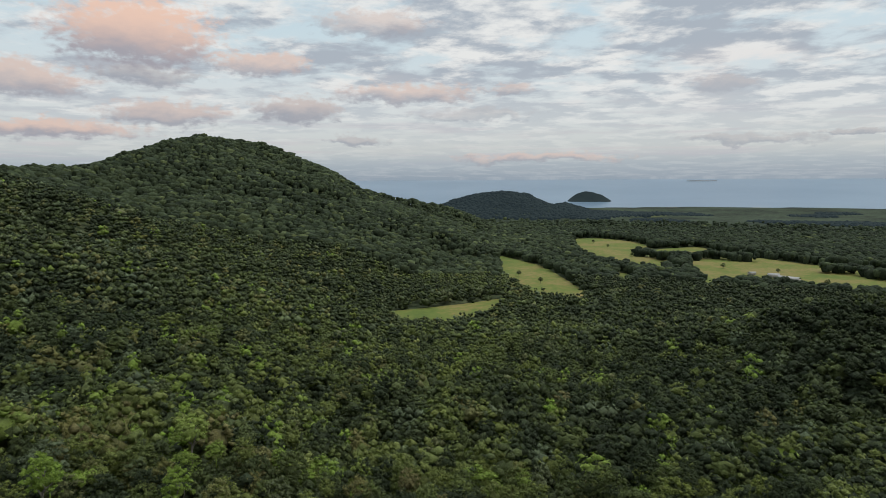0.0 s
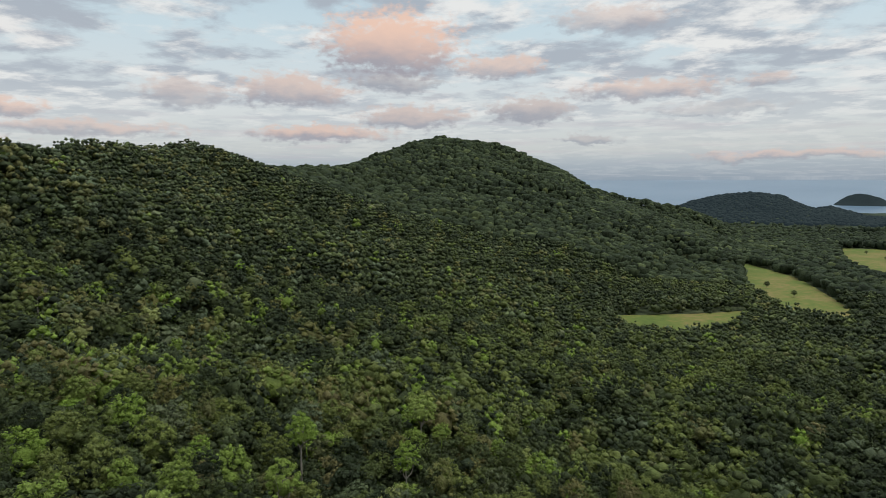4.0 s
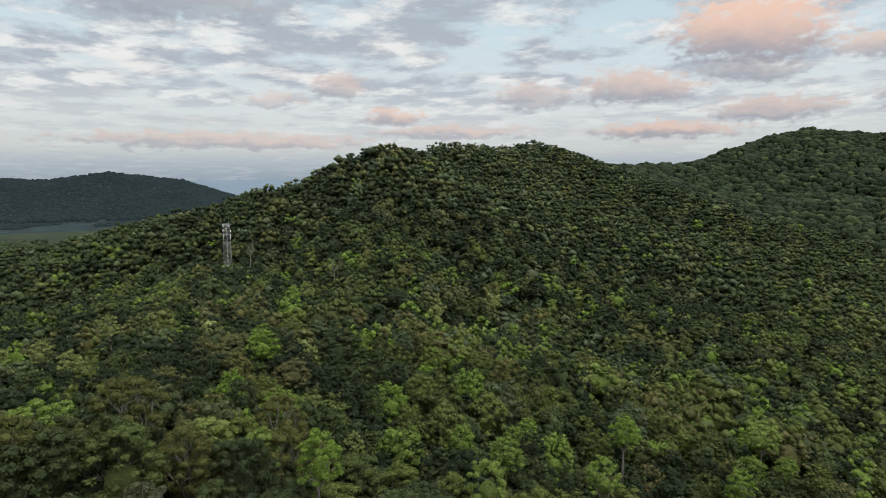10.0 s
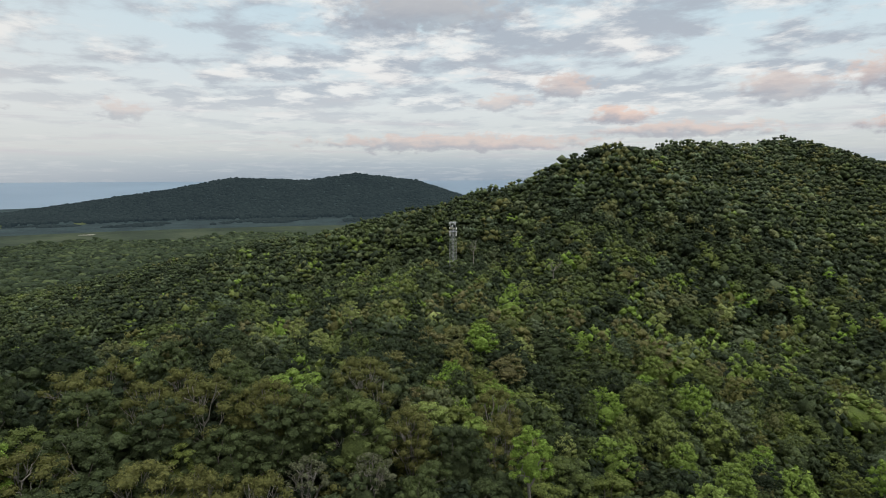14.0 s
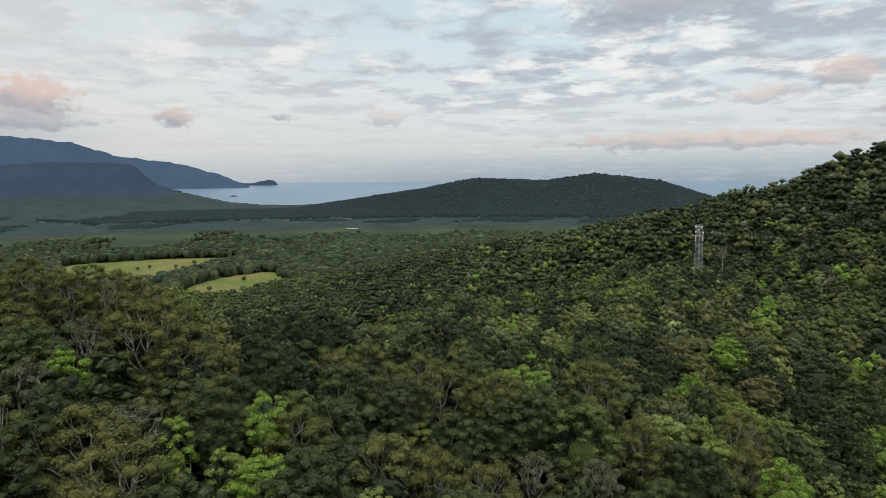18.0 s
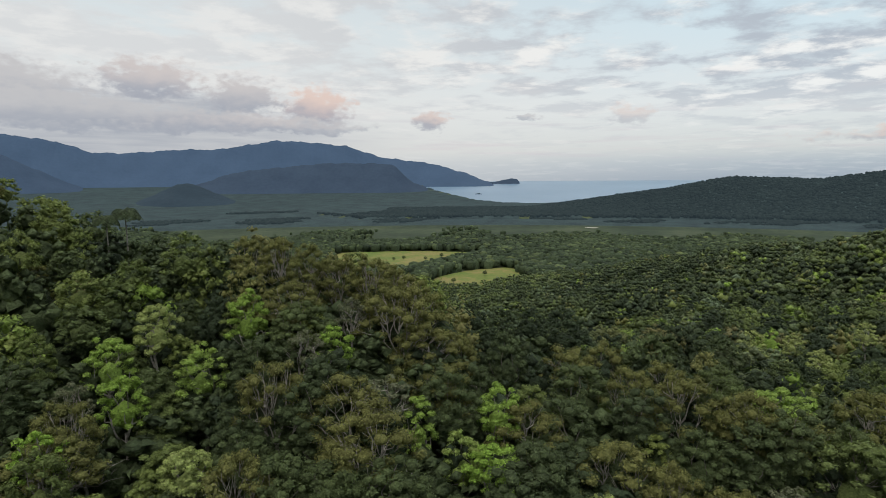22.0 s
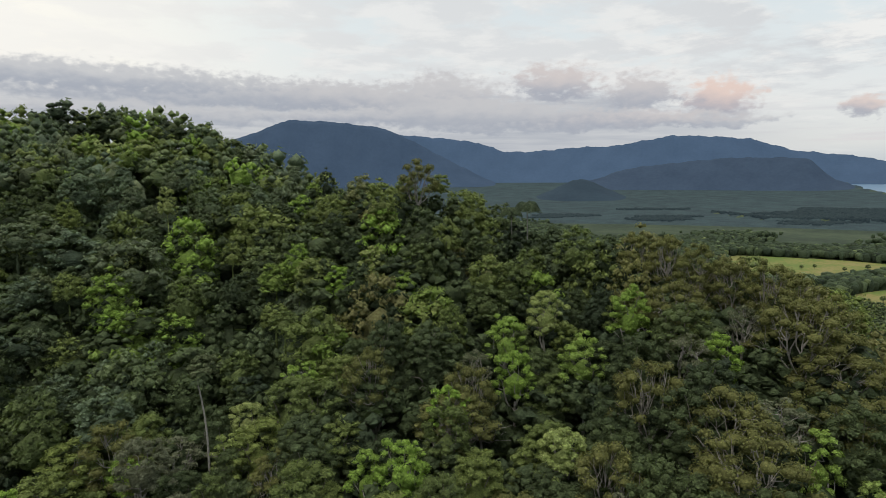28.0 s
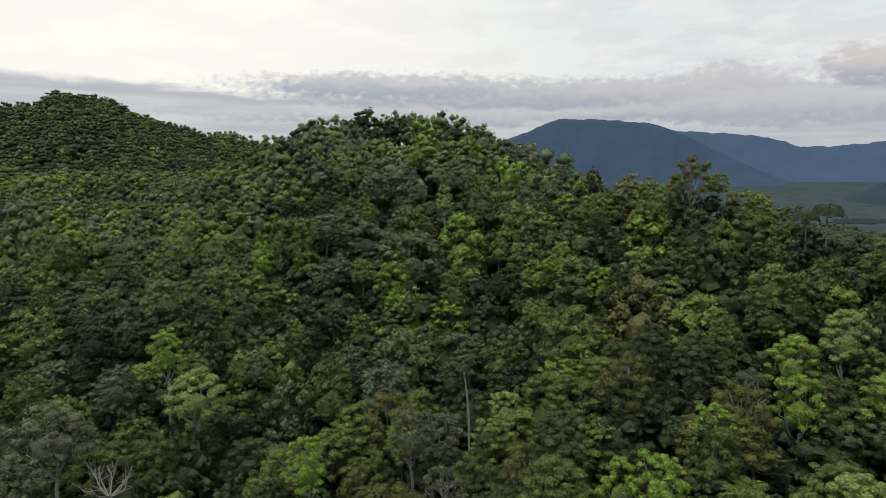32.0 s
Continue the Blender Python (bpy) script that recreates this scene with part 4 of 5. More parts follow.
def domes(g, lobes, sides=5, fringe=0, size=0.25):
    """A crown of a few ragged domes, with a fringe of leaves."""
    pieces, mids, rads = [], [], []
    for i in range(lobes):
        th = i * 2.4 + g.uniform(-0.5, 0.5)
        far = 0.0 if i == 0 else g.uniform(0.4, 0.66)
        r = (1.0 if lobes == 1 else 0.72) if i == 0 else g.uniform(0.36, 0.5)
        a = np.arange(sides) * 2 * np.pi / sides + g.uniform(0, 6)
        ring = np.stack([np.cos(a), np.sin(a), np.full(sides, 0.42)], -1) * g.uniform(0.65, 1.3, (sides, 1))
        low = np.stack([np.cos(a + 0.6) * 0.75, np.sin(a + 0.6) * 0.75, np.full(sides, -1.0 if i else -1.3)], -1) * g.uniform(0.75, 1.15, (sides, 1))
        m = np.array([np.cos(th) * far, np.sin(th) * far, g.uniform(-0.35, -0.1) if i else 0.05])
        v = np.concatenate([[[0, 0, g.uniform(0.8, 1.0)]], ring, low]) * r * (0.8 if fringe else 1.0) + m
        f = []
        for j in range(sides):
            k = (j + 1) % sides
            f += [(0, 1 + j, 1 + k), (1 + j, 1 + sides + j, 1 + k), (1 + k, 1 + sides + j, 1 + sides + k)]
        pieces.append((v, np.array(f)))
        mids.append(m)
        rads.append(r)
    if fringe:
        pick = g.integers(0, lobes, fringe)
        n = g.normal(0, 1, (fringe, 3))
        n[:, 2] = n[:, 2] * 0.7 + 0.4
        n /= np.linalg.norm(n, axis=1, keepdims=True)
        pieces.append(leaf_tris(g, np.array(mids)[pick] + n * np.array(rads)[pick][:, None] * g.uniform(0.82, 1.06, (fringe, 1)), n * 1.1 + [0, 0, 0.3], size))
    return merge(pieces)


def topped(made):
    """The crown's arrays with the top at one height for all."""
    v, f, _ = made
    return v - [0, 0, v[:, 2].max() - 0.85], f


CLOSE = [topped(crown(rng, 1.0, h, 0.0, k, 1000, 0.075, (0.13, 0.24), skirt=True, core=0.45, solid=0.72, rim=1.45, plain=True)) for h, k in ((1.5, 42), (1.7, 38), (1.8, 44), (2.0, 46), (2.1, 42), (2.3, 46), (1.6, 46), (1.9, 36))]
UNDER = [topped(crown(rng, 1.0, 1.5, 0.0, 14, 80, 0.17, (0.2, 0.34), rim=1.5, plain=True)) for _ in range(4)]
MIDDLE = [topped(crown(rng, 1.0, h, 0.0, k, 115, 0.135, (0.2, 0.36), skirt=True, core=0.6, solid=0.8, rim=1.5, plain=True)) for h, k in ((1.5, 15), (1.7, 14), (1.9, 17), (2.1, 16), (1.6, 16), (1.8, 14), (2.2, 17), (1.4, 16))]
LOW = [topped(crown(rng, 1.0, h, 0.0, k, 16, 0.25, (0.34, 0.52), core=0.5, solid=0.86, rim=1.4, plain=True)) for h, k in ((1.4, 6), (1.6, 5), (1.7, 6), (1.5, 6), (1.9, 5), (1.6, 5), (1.3, 6))]
TINY = [domes(rng, 1, 4) for _ in range(6)]
# the first row of crowns in view: nearer where the ground is high
FRONT_AZ = [-235, -190, -150, -120, -95, -70, -50, -30, -10, 40]
FRONT_R = [74, 74, 68, 66, 72, 80, 92, 118, 155, 160]
DEEP = [34, 38, 48, 50, 42, 34, 18, 8, 0, 0]


def forest(name, label, r0, r1, step, kind_of, mat, size, reach=(-214, 42), height=1.0, sector=None):
    x, y, r, az, z = sow(r0, r1, step, height == 1.0)
    rad = size * np.clip(rng.lognormal(0, 0.32, len(x)), 0.62, 2.0)
    tall = rng.uniform(0.9, 1.35, len(x)) * (0.9 if r1 < 950.5 else 0.7)
    top = z + TREE * np.clip(rng.normal(1.0, 0.16 if r1 < 250 else 0.105, len(x)), 0.66, 1.32) * height
    front = np.interp(az, FRONT_AZ, FRONT_R)
    keep = r > front + (np.interp(az, FRONT_AZ, DEEP) if name == "slope_forest" else 0)
    keep |= (r < front) & (name == "slope_forest")
    keep &= (r > 2200) | (rng.uniform(0, 1, len(r)) > (r - 1600) / 650)
    marsh = np.clip((az + 142) / 8, 0, 1) * np.clip((-62 - az) / 8, 0, 1)
    patch = np.sin(x / 95 + 1.7 * np.sin(y / 140)) + np.sin(y / 60 + 1.3 * np.sin(x / 170)) + 0.6 * np.sin((x + y) / 37)
    keep &= (r > 2200) | (patch > (r - 1660) / 90 * marsh - 2.6 * (1 - marsh) + (rng.uniform(-0.8, 0.8, len(r)))) | (marsh == 0)
    keep &= (r < 2200) | (z - level(r) > 14) | (patch > 0.55 + (r - 2200) / 500)
    keep &= (height == 1.0) | ((az > reach[0]) & (az < reach[1]))
    if sector:
        keep &= (az > sector[0]) & (az <= sector[1])
    x, y, r, az, z, rad, tall, top = (q[keep] for q in (x, y, r, az, z, rad, tall, top))
    seen = (az > reach[0]) & (az < reach[1]) & ~screened(az, r, top + 4) & (r > np.interp(az, FRONT_AZ, FRONT_R))
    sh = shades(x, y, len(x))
    # lower trees get a darker colour, painting in the shade under the canopy
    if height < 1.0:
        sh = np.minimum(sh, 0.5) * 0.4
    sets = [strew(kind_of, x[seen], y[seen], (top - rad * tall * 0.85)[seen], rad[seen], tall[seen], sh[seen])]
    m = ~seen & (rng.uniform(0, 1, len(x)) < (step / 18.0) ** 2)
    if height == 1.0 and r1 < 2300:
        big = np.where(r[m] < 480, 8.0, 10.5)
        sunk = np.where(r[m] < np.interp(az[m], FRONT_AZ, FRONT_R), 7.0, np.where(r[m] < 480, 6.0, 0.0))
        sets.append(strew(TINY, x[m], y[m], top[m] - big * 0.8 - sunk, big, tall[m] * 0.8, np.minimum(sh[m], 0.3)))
    k, vs, fs, ss = 0, [], [], []
    for v, f, s in sets:
        vs.append(v), fs.append(f + k), ss.append(s)
        k += len(v)
    tagged(new(name, tri_mesh(name, np.concatenate(vs), np.concatenate(fs), mat, np.concatenate(ss), True)), label, "forest", kind="stuff")


forest("undergrowth", "lower trees darkened for shade, filling the gaps under the canopy", 60, 190, 6.4, UNDER, CANOPY, 4.4, height=0.72)
forest("understory", "lower trees darkened for shade under the canopy of the hills", 205, 660, 8.6, LOW, CANOPY, 5.0, height=0.6)
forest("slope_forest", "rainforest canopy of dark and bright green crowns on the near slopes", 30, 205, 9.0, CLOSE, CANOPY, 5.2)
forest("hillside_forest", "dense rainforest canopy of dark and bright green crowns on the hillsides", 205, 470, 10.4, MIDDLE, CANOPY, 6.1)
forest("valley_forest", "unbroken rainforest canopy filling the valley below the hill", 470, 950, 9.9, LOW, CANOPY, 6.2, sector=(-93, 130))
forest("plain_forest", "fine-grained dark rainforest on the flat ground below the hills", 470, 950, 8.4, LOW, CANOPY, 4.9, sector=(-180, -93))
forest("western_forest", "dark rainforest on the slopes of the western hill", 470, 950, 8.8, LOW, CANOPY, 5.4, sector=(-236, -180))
forest("far_forest", "rainforest covering the far slopes and the plain, darkened and greyed for shade and haze", 950, 2150, 9.8, TINY, CANOPY_FAR, 6.4)
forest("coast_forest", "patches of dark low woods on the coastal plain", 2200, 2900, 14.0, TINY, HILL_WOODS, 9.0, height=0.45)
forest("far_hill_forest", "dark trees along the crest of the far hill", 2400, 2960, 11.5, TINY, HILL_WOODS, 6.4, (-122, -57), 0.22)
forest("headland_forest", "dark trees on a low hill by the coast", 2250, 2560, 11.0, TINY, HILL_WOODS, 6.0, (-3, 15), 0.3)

# ---- trees that stand nearest ----


def tube(points, radii, sides=6):
    """A tapered limb through the points."""
    p, v = np.asarray(points, float), []
    a = np.arange(sides) * 2 * np.pi / sides
    for i, q in enumerate(p):
        d = p[min(i + 1, len(p) - 1)] - p[max(i - 1, 0)]
        d /= np.linalg.norm(d)
        s = np.cross(d, [0.3, 0.9, 0.1])
        s /= np.linalg.norm(s)
        u = np.cross(d, s)
        v.append(q + radii[i] * (np.cos(a)[:, None] * s + np.sin(a)[:, None] * u))
    return np.concatenate(v), grid_faces(len(p), sides, True)


def part(name, mesh, parent, label=""):
    ob = new(name, mesh)
    ob.parent = parent
    return tagged(ob, label)


def tree(name, label, leaf_mat, bark, seed, radius=4.6, height=16.5, lobes=24, leaves=2400, size=0.30, puff=(0.17, 0.32), flat=0.8, core=0.5, crown_h=7.0, limbs=7, spread=0.82, forks=0, solid=0.7, rim=1.3):
    g = np.random.default_rng(seed)
    base = height - crown_h * 0.62 - radius * 0.2
    v, f, mid = crown(g, radius, crown_h, base, lobes, leaves, size, puff, flat, spread, core, solid, rim)
    root = tagged(new(name), label, "tree", "rainforest trees")
    fork = base - crown_h * 0.35
    lean = g.uniform(-0.6, 0.6, 2)
    top = np.array([*lean, fork])
    wood = [tube([(0, 0, -14), (0, 0, -3), (lean[0] * 0.3, lean[1] * 0.3, fork * 0.5), top], (0.34, 0.32, 0.25, 0.2))]
    # a few crooked main limbs, each dividing towards its own billows
    heads = [mid[0]]
    for _ in range(3 if limbs < 10 else 5):
        heads.append(mid[np.argmax(np.min(np.linalg.norm(mid[:, None] - np.array(heads)[None], axis=2), 1))])
    own = np.argmin(np.linalg.norm(mid[:, None] - np.array(heads)[None], axis=2), 1)
    for k in range(len(heads)):
        group = mid[own == k]
        end = top + (group.mean(0) - top) * 0.72
        start = top - [0, 0, g.uniform(0, 0.25) * crown_h]
        t = np.linspace(0, 1, 7)[:, None]
        way = start + (end - start) * np.concatenate([t**0.8, t**0.8, t**1.1], 1) + np.cumsum(g.normal(0, 0.17, (7, 3)), 0) * np.sin(np.pi * t)
        wood.append(tube(way, np.linspace(0.2, 0.1, 7) * (1 if limbs < 20 else 0.7), 5))
        for m in group[: max(2, round(limbs * len(group) / lobes))]:
            q = way[g.integers(3, 7)]
            t = np.linspace(0, 1, 5)[:, None]
            arm = q + (m - q) * np.concatenate([t**0.9, t**0.9, t**1.25], 1) + g.normal(0, 0.3, (5, 3)) * np.sin(np.pi * t)
            wood.append(tube(arm, np.linspace(0.095, 0.04, 5), 4))
            for _ in range(forks):
                tip = m + g.normal(0, 1, 3) * radius * [0.13, 0.13, 0.09]
                wood.append(tube([arm[2], (arm[2] + tip) / 2 + g.normal(0, 0.15, 3), tip], (0.045, 0.035, 0.018), 4))
    wv, wf = merge(wood)
    part("trunk", tri_mesh("trunk", wv, wf, bark), root)
    part("crown", tri_mesh("crown", v, f, leaf_mat, smooth=True), root)
    return root


DARK = foliage("dark_leaves", 0.21, grain=1.2)
MIDGREEN = foliage("green_leaves", 0.45, grain=1.2)
OLIVE = foliage("olive_leaves", 0.5, [(0.3, (0.100, 0.114, 0.038)), (0.5, (0.133, 0.137, 0.047)), (0.7, (0.156, 0.163, 0.056))], 1.5, 0.7)
LIME = foliage("lime_leaves", 0.93, grain=1.2)
PALE = foliage("pale_leaves", 0.97, grain=1.2)
GREYGREEN = foliage("grey_green_leaves", 0.5, [(0.3, (0.10, 0.112, 0.066)), (0.6, (0.145, 0.155, 0.095))], 1.4, 0.7)

FROND = foliage("palm_fronds", 0.08, grain=1.2)

KINDS = []
for i in range(5):
    KINDS.append((0.32 / 5, tree("rainforest_tree", "rainforest tree with a dense dark green crown", DARK, BARK, 20 + i, 3.8 + 0.35 * i, 15.5 + 0.5 * i, 50 + 6 * i, 4200, 0.21, (0.13, 0.23), crown_h=9.0 + 0.8 * i)))
for i in range(4):
    KINDS.append((0.34 / 4, tree("rainforest_tree", "rainforest tree with a clumpy fresh green crown", MIDGREEN, BARK, 40 + i, 3.6 + 0.5 * i, 16 + 0.5 * i, 46 + 7 * i, 4000, 0.23, (0.12, 0.22), 0.7, 0.45, 9.0 + 0.8 * i)))
for i in range(3):
    KINDS.append((0.13 / 3, tree("rainforest_tree", "tall tree with feathery olive-brown foliage and pale limbs", OLIVE, PALE_BARK, 60 + i, 5.2, 17.5, 34, 3900, 0.22, (0.14, 0.24), 0.85, 0.0, 11.0, 24, 0.86, 2, 0.68, 1.12)))
for i in range(2):
    KINDS.append((0.08 / 2, tree("rainforest_tree", "rainforest tree with a bright lime green crown", LIME, PALE_BARK, 70 + i, 3.2 + 0.6 * i, 16.5, 44, 3000, 0.26, (0.13, 0.23), 0.68, 0.45)))
KINDS.append((0.03, tree("rainforest_tree", "rainforest tree with pale yellow-green blossoming crown", PALE, PALE_BARK, 80, 3.9, 16.5, 44, 2600, 0.28, (0.10, 0.18), 0.6, 0.3, 7.0, 14, 0.85, 2, 0.45)))
for i in range(2):
    KINDS.append((0.07 / 2, tree("rainforest_tree", "half-bare tree with grey branches and thin grey-green leaves", GREYGREEN, PALE_BARK, 90 + i, 3.7, 16.5, 30, 2000, 0.24, (0.10, 0.19), 0.8, 0.0, 7.5, 16, 0.85, 2, 0.0, 1.05)))


def plant_near():
    x, y, r, az, z = sow(60, 200, 7.5)
    front = np.interp(az, FRONT_AZ, FRONT_R)
    m = (az > -212) & (az < 40) & (r > front) & (r < front + np.interp(az, FRONT_AZ, DEEP))
    x, y, r, az, z = x[m], y[m], r[m], az[m], z[m]
    weights = np.array([k[0] for k in KINDS])
    weights /= weights.sum()
    feathery = np.array(["feathery" in k[1]["label"] for k in KINDS])
    dim = np.array(["dark" in k[1]["label"] for k in KINDS])
    muted = weights * np.where(feathery, 2.6, np.where(dim, 1.25, 0.55))
    pick = np.where((az > -132) & (az < -55), rng.choice(len(KINDS), len(x), p=muted / muted.sum()), rng.choice(len(KINDS), len(x), p=weights / weights.sum()))
    used = set()
    for i, p in enumerate(pick):
        m = pose(x[i], y[i], z[i] - 0.3, 0, 0, rng.uniform(0, 360)) @ Matrix.Diagonal((*([rng.uniform(0.9, 1.38)] * 2), rng.uniform(0.86, 1.16), 1))
        if p in used:
            ob = copy_thing(KINDS[p][1], m)
            ob.matrix_basis = m
        else:
            KINDS[p][1].matrix_basis = m
            used.add(p)
    for p in range(len(KINDS)):
        if p not in used:
            KINDS[p][1].matrix_basis = pose(12 * p - 60, -40, ground_height(180.0, 40.0), 0, 0, 0)


plant_near()


# ---- single trees and things that stand out ----


def stand(ob, az, top_el, r, turn=0.0):
    """Sets a thing of known height so that its top shows at that height angle."""
    top = EYE + r * math.tan(radians(top_el))
    ob.matrix_basis = pose(r * math.sin(radians(az)), r * math.cos(radians(az)), top - ob["tall"], 0, 0, turn)
    return ob


def palm(label, height, seed, fronds=26, reach=3.4, lean=0.4):
    g = np.random.default_rng(seed)
    root = tagged(new("palm_tree"), label, "palm", "palms")
    root["tall"] = height
    path = [(0, 0, -12)] + [(lean * (t**2), 0.2 * t, height * 0.9 * t) for t in np.linspace(0, 1, 6)]
    v, f = tube(path, np.linspace(0.2, 0.12, 7), 7)
    part("trunk", tri_mesh("trunk", v, f, PALE_BARK), root)
    head = np.array(path[-1])
    for i in range(fronds):
        a, rise = i * 2.4, g.uniform(0.15, 1.25)
        out = np.array([math.cos(a), math.sin(a), 0])
        side = np.array([-out[1], out[0], 0])
        t = np.linspace(0, 1, 11)[:, None]
        rib = head + out * reach * (t - 0.18 * t**3) * g.uniform(0.85, 1.1) + np.array([0, 0, 1]) * reach * (rise * t - (0.55 + 0.85 * rise) * t**2)
        vs, fs = [], []
        for j in range(10):
            w = 0.34 * reach * math.sin(math.pi * (j + 1.2) / 11.6)
            for s in (-1, 1):
                k = len(vs)
                vs += [rib[j], rib[j + 1], (rib[j] + rib[j + 1]) / 2 + side * s * w + out * 0.3 - [0, 0, 0.75 * w]]
                fs.append((k, k + 1, k + 2))
        part("frond", tri_mesh("frond", vs, np.array(fs), FROND), root)
    return root


stand(palm("tall palm standing above the ridge with a drooping green head", 20, 1, 28, 4.1), -141.3, -1.75, 160)
stand(palm("slimmer palm beside a taller one on the ridge", 19, 2, 22, 3.6), -142.7, -2.3, 158)
stand(palm("thin palm with a pale bare stem among the slope trees", 14, 3, 10, 1.6, 1.2), -170.6, -16.4, 104)
stand(palm("thin palm with a pale bare stem in a dark gap", 13, 4, 9, 1.3, 0.7), -131.9, -20.6, 92)


def named(ob, tall):
    ob["tall"] = tall
    return ob


BIG = named(tree("emergent_tree", "tall emergent tree with open olive clumps on forked pale limbs", OLIVE, PALE_BARK, 204, 5.6, 24, 17, 3600, 0.26, (0.18, 0.28), 0.75, 0.0, 12.0, 16, 0.8, 3, 0.66, 1.15), 24)
stand(BIG, -151.2, 2.1, 166)
# bare and half-bare trees
def bare_tree(label, seed, height=15.0, reach=4.0, limbs=9):
    g = np.random.default_rng(seed)
    root = tagged(new("dead_tree"), label, "tree", "dead trees")
    root["tall"] = height
    fork = height * 0.45
    v, f = tube([(0, 0, -16), (0.3, 0.1, fork * 0.6), (0.1, 0.3, fork)], (0.36, 0.26, 0.2), 7)
    part("trunk", tri_mesh("trunk", v, f, PALE_BARK), root)
    for i in range(limbs):
        a = i * 2.4 + g.uniform(-0.4, 0.4)
        d = np.array([math.cos(a), math.sin(a), 0])
        end = np.array([0.1, 0.3, fork]) + d * reach * g.uniform(0.6, 1.1) + [0, 0, (height - fork) * g.uniform(0.25, 0.9)]
        start = np.array([0.1, 0.3, fork * g.uniform(0.8, 1.0)])
        mid = (start + end) / 2 + d * 0.6 + g.uniform(-0.4, 0.4, 3)
        w = [tube([start, mid, end], (0.13, 0.085, 0.035), 5)]
        for _ in range(5):
            tip = end + g.normal(0, 1, 3) * [1.2, 1.2, 0.9] + [0, 0, 0.6]
            w.append(tube([mid + (end - mid) * g.uniform(0, 0.8), (mid + tip) / 2 + g.uniform(-0.3, 0.3, 3), tip], (0.06, 0.04, 0.018), 4))
        part("branch", tri_mesh("branch", *merge(w), PALE_BARK), root)
    return root


for i, (az, el, r, tall, reach) in enumerate([(-54.3, -7.9, 330, 13, 6), (-61.0, -7.5, 345, 10, 4), (-68.3, -5.6, 392, 14, 2), (-80.5, -21.4, 100, 8, 4), (-145.6, -21.6, 98, 7, 3.5), (-202.6, -23.0, 92, 7, 3.0)]):
    stand(bare_tree("bare grey tree with forked pale branches standing out of the canopy", 300 + i, tall, reach), az, el, r, 40 * i)

# crowns of a striking colour
LEAF = {"lime": LIME, "pale": PALE, "olive": OLIVE, "misty": GREYGREEN}
for i, (az, el, r, leaf, radius, words) in enumerate(SHOW):
    slim, leaf = leaf == "olive", LEAF[leaf]
    near = r < 140
    if slim:
        ob = tree("rainforest_tree", "tree with a " + words, leaf, PALE_BARK, 400 + i, radius, 17, 34, 3900 if near else 1500, 0.22 if near else 0.36, (0.14, 0.24), 0.85, 0.0, 11.0, 24, 0.86, 2, 0.68, 1.12)
    else:
        ob = tree("rainforest_tree", "tree with a " + words, leaf, PALE_BARK, 400 + i, radius, 17, 44, 3600 if near else 1300, 0.24 if near else 0.4, (0.12, 0.22), 0.72, 0.45, 9.5)
    stand(named(ob, 17.0), az, el + (-20 if slim else 150) / r, r, 50 * i)


# ---- the lattice tower among the trees ----
def bar(a, b, w):
    return tube([a, b], (w, w), 4)


def lattice_tower(height=46.0, foot=2.2, head=1.15):
    root = tagged(new("radio_tower"), "grey steel lattice tower with white dish antennas above the canopy", "tower")
    root["tall"] = height

    def corner(k, t):
        w = foot + (head - foot) * t
        return np.array([w * (1, -1, -1, 1)[k], w * (1, 1, -1, -1)[k], height * t])

    for k in range(4):
        part("leg", tri_mesh("leg", *bar(corner(k, 0), corner(k, 1), 0.11), STEEL), root)
    steps = np.linspace(0, 1, 17)
    for t0, t1 in zip(steps, steps[1:]):
        for k in range(4):
            j = (k + 1) % 4
            m = merge([bar(corner(k, t0), corner(j, t1), 0.045), bar(corner(j, t0), corner(k, t1), 0.045), bar(corner(k, t1), corner(j, t1), 0.045)])
            part("brace", tri_mesh("brace", *m, STEEL), root)
    for z, w in ((height * 0.985, 1.9), (height * 0.86, 2.1)):
        m = merge([bar((-w, s * w, z), (w, s * w, z), 0.09) for s in (-1, 1)] + [bar((s * w, -w, z), (s * w, w, z), 0.09) for s in (-1, 1)] + [bar((-w, y, z), (w, y, z), 0.07) for y in np.linspace(-w, w, 6)])
        part("platform", tri_mesh("platform", *m, STEEL), root)
    for a, z, size in ((200, 0.97, 0.95), (235, 0.91, 0.7), (110, 0.965, 0.8), (150, 0.93, 0.6), (60, 0.90, 0.75)):
        d = np.array([math.cos(radians(a)), math.sin(radians(a)), 0])
        c = d * 2.1 + [0, 0, height * z]
        dish = part("dish", tri_mesh("dish", *merge([tube([c - d * 0.3, c - d * 0.1, c + d * 0.35, c + d * 0.42], (0.2, size * 0.9, size, 0.02), 16)]), WHITE), root, "white drum antenna")
        part("bracket", tri_mesh("bracket", *bar(d * 1.2 + [0, 0, height * z], c, 0.09), STEEL), dish)
    for a in (20, 140, 260):
        d = np.array([math.cos(radians(a)), math.sin(radians(a)), 0]) * 2.3
        part("panel_antenna", tri_mesh("panel_antenna", *tube([d + [0, 0, height * 0.80], d + [0, 0, height * 0.86]], (0.28, 0.28), 4), WHITE), root, "narrow white panel antenna")
    part("lightning_rod", tri_mesh("lightning_rod", *bar((0.9, 0.9, height), (0.9, 0.9, height * 1.09), 0.05), STEEL), root)
    return root


stand(lattice_tower(), -70.15, -3.95, 400, 20)


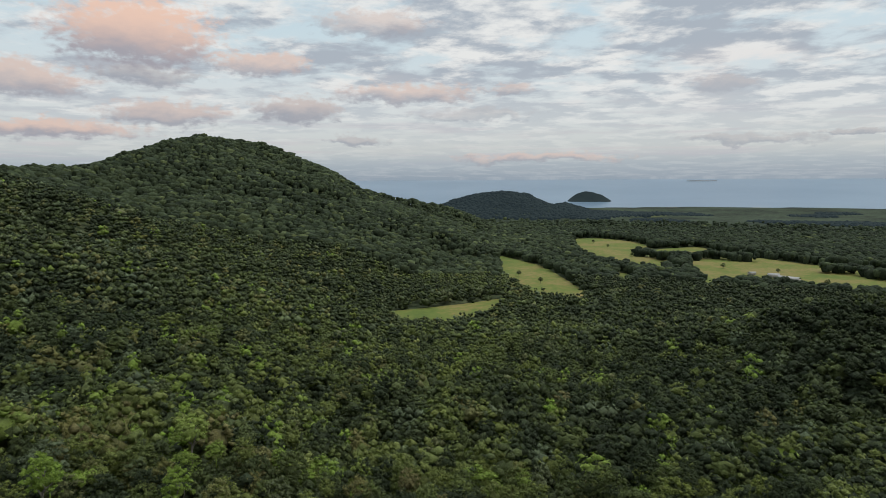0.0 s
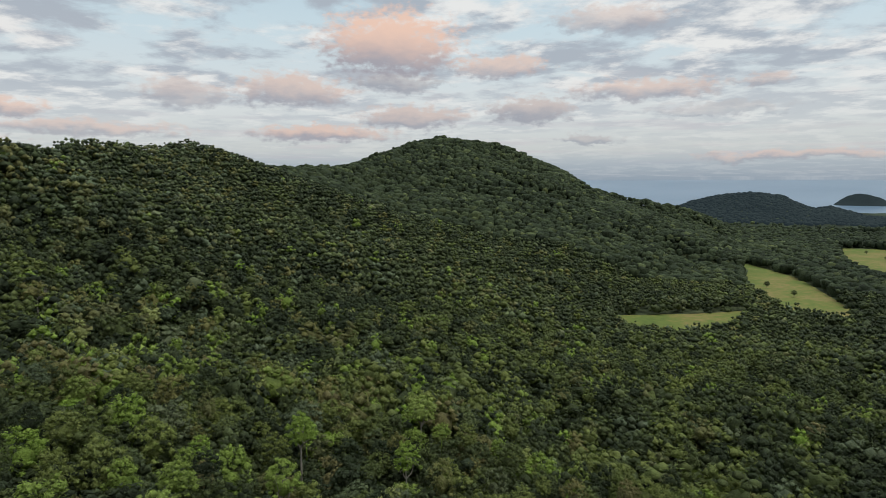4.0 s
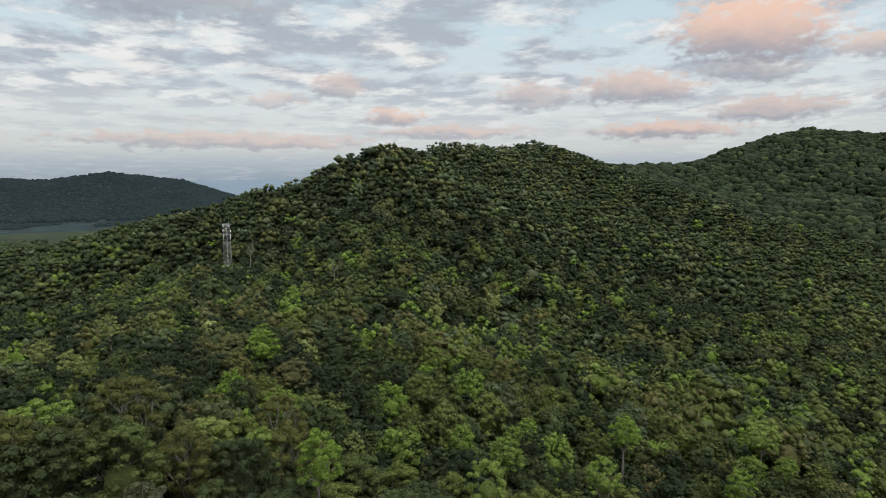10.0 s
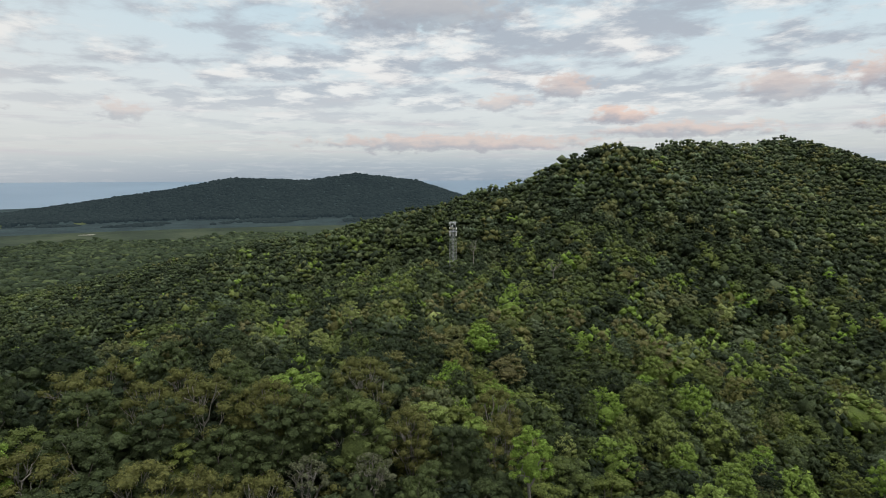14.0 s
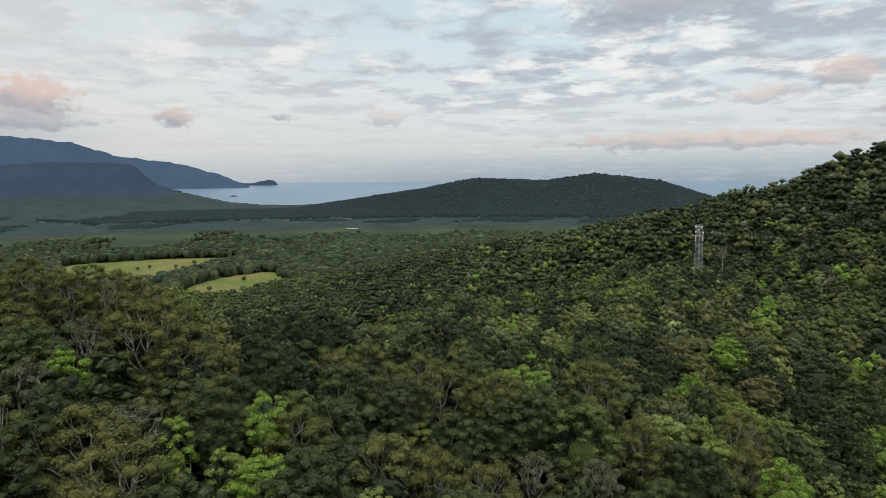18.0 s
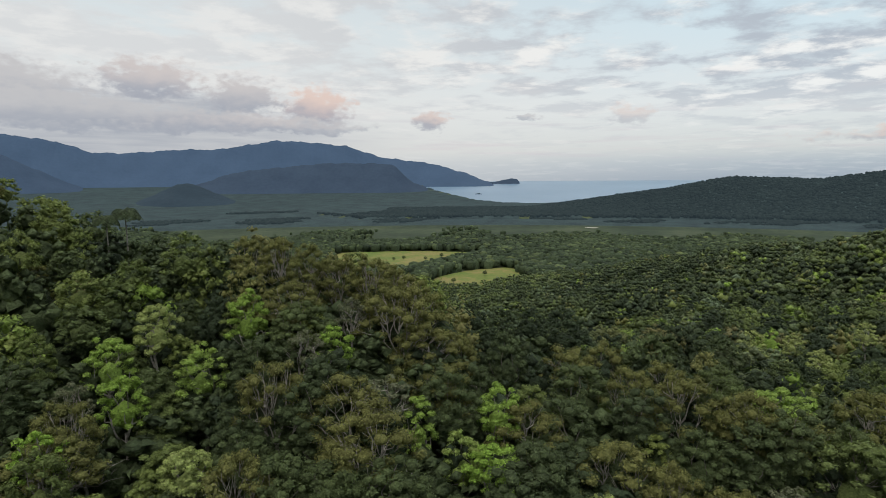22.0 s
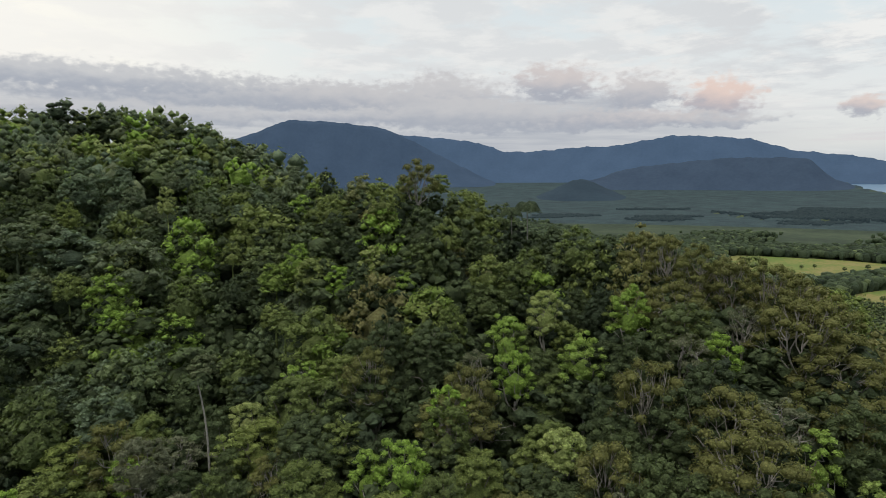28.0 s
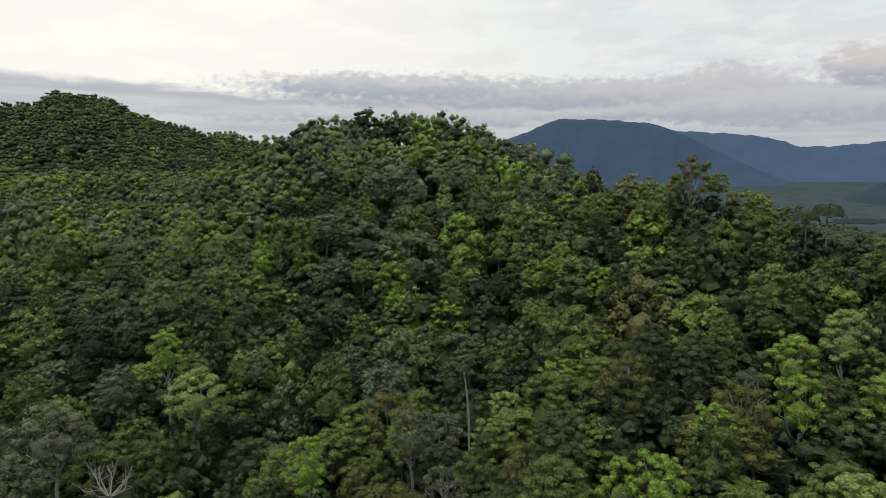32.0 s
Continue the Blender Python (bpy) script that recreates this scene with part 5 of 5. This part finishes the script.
# ---- the farm in the pastures, the pier and the sand flat ----
def box(x0, x1, y0, y1, z0, z1):
    v = np.array([(x, y, z) for z in (z0, z1) for y in (y0, y1) for x in (x0, x1)], float)
    f = np.array([(0, 2, 1), (1, 2, 3), (4, 5, 6), (5, 7, 6), (0, 1, 4), (1, 5, 4), (2, 6, 3), (3, 6, 7), (0, 4, 2), (2, 4, 6), (1, 3, 5), (3, 7, 5)])
    return v, f


def shed(name, label, long, wide, high, doors):
    root = tagged(new(name), label, "building", "farm buildings")
    t = 0.25
    for wall in ((-long / 2, long / 2, -wide / 2, -wide / 2 + t), (-long / 2, long / 2, wide / 2 - t, wide / 2), (-long / 2, -long / 2 + t, -wide / 2 + t, wide / 2 - t), (long / 2 - t, long / 2, -wide / 2 + t, wide / 2 - t)):
        part("wall", tri_mesh("wall", *box(*wall, 0, high), BOARD), root)
    rise = wide * 0.22
    for s in (-1, 1):
        v, f = box(-long / 2 - 0.6, long / 2 + 0.6, 0, 1, 0, 0.2)
        v[:, 2] += high + rise * (1 - v[:, 1])
        v[:, 1] *= s * (wide / 2 + 0.6)
        part("roof", tri_mesh("roof", v, f, ROOF_TIN), root, "weathered grey tin roof")
    for i in range(doors):
        x = (i + 0.5) / doors * long * 0.9 - long * 0.45
        part("door", tri_mesh("door", *box(x - 1.5, x + 1.5, -wide / 2 - 0.05, -wide / 2 + 0.01, 0, high * 0.8), CONCRETE), root)
    return root


for name, words, az, el, size, turn in (("farm_shed", "long pale weathered farm shed with a grey tin roof on grass", 29.3, -8.45, (30, 12, 5, 4), -20), ("farmhouse", "small pale farmhouse with a tin roof beside trees", 28.2, -8.2, (16, 10, 4, 2), 10), ("farm_shed", "small tin-roofed shed at the edge of a pasture", 26.6, -8.1, (10, 7, 3.5, 1), 30)):
    x, y = flat_point(az, el)
    shed(name, words, *size).matrix_basis = pose(x, y, 0.6, 0, 0, turn - az)

for i, (az, el) in enumerate([(13.6, -5.9), (14.9, -6.3), (17.0, -7.0), (24.4, -7.7), (25.5, -7.0), (28.5, -7.9), (24.0, -6.6), (9.0, -9.6), (7.0, -9.0), (-114.5, -7.2), (-112.6, -7.0), (-116.0, -7.5), (-110.5, -8.9), (32.0, -8.6), (-119.5, -8.0), (-118.9, -7.5), (-118.0, -7.4), (-113.4, -9.6)]):
    ob = copy_thing(KINDS[i % 5][1], Matrix())
    x, y = flat_point(az, el)
    ob.matrix_basis = pose(x, y, 0.3, 0, 0, 70 * i) @ Matrix.Diagonal((0.95, 0.95, 0.62, 1))
    tagged(ob, "lone dark green tree in a pasture", "tree", "pasture trees")


def pier():
    root = tagged(new("pier"), "long low dark pier far out on the sea", "pier")
    r, half = 4640, 95
    z = float(level(r))
    root.matrix_basis = pose(r * math.sin(radians(22.45)), r * math.cos(radians(22.45)), z, 0, 0, -22.45)
    part("deck", tri_mesh("deck", *box(-half, half, -3, 3, 5.0, 7.5), CONCRETE), root)
    for i in range(16):
        x = -half + 6 + i * 11.9
        part("pile", tri_mesh("pile", *box(x - 0.8, x + 0.8, -2, 2, -6, 5.0), CONCRETE), root)


pier()


def sand_patch(name, label, az, r, wide, deep, up):
    a = np.linspace(0, 2 * np.pi, 24, endpoint=False)
    c = polar(np.array([az]), np.array([r]), np.array([up]))[0]
    edge = np.stack([c[0] + wide * np.cos(a) * (1 + 0.2 * np.sin(3 * a)), c[1] + deep * np.sin(a), np.full(24, up)], -1)
    me = tri_mesh(name, np.concatenate([[c], edge]), np.array([(0, 1 + i, 1 + (i + 1) % 24) for i in range(24)]), SAND)
    return tagged(new(name, me), label, "sand", kind="structure")


sand_patch("sand_flat", "patch of pale sand among the coastal woods", 35.6, 2110.0, 70, 55, 2.0)
sand_patch("mud_flat", "thin pale strip of wet sand in the marsh", -100.9, 2030.0, 10, 22, float(ground_height(-100.9, 2030.0)) + 4.5)
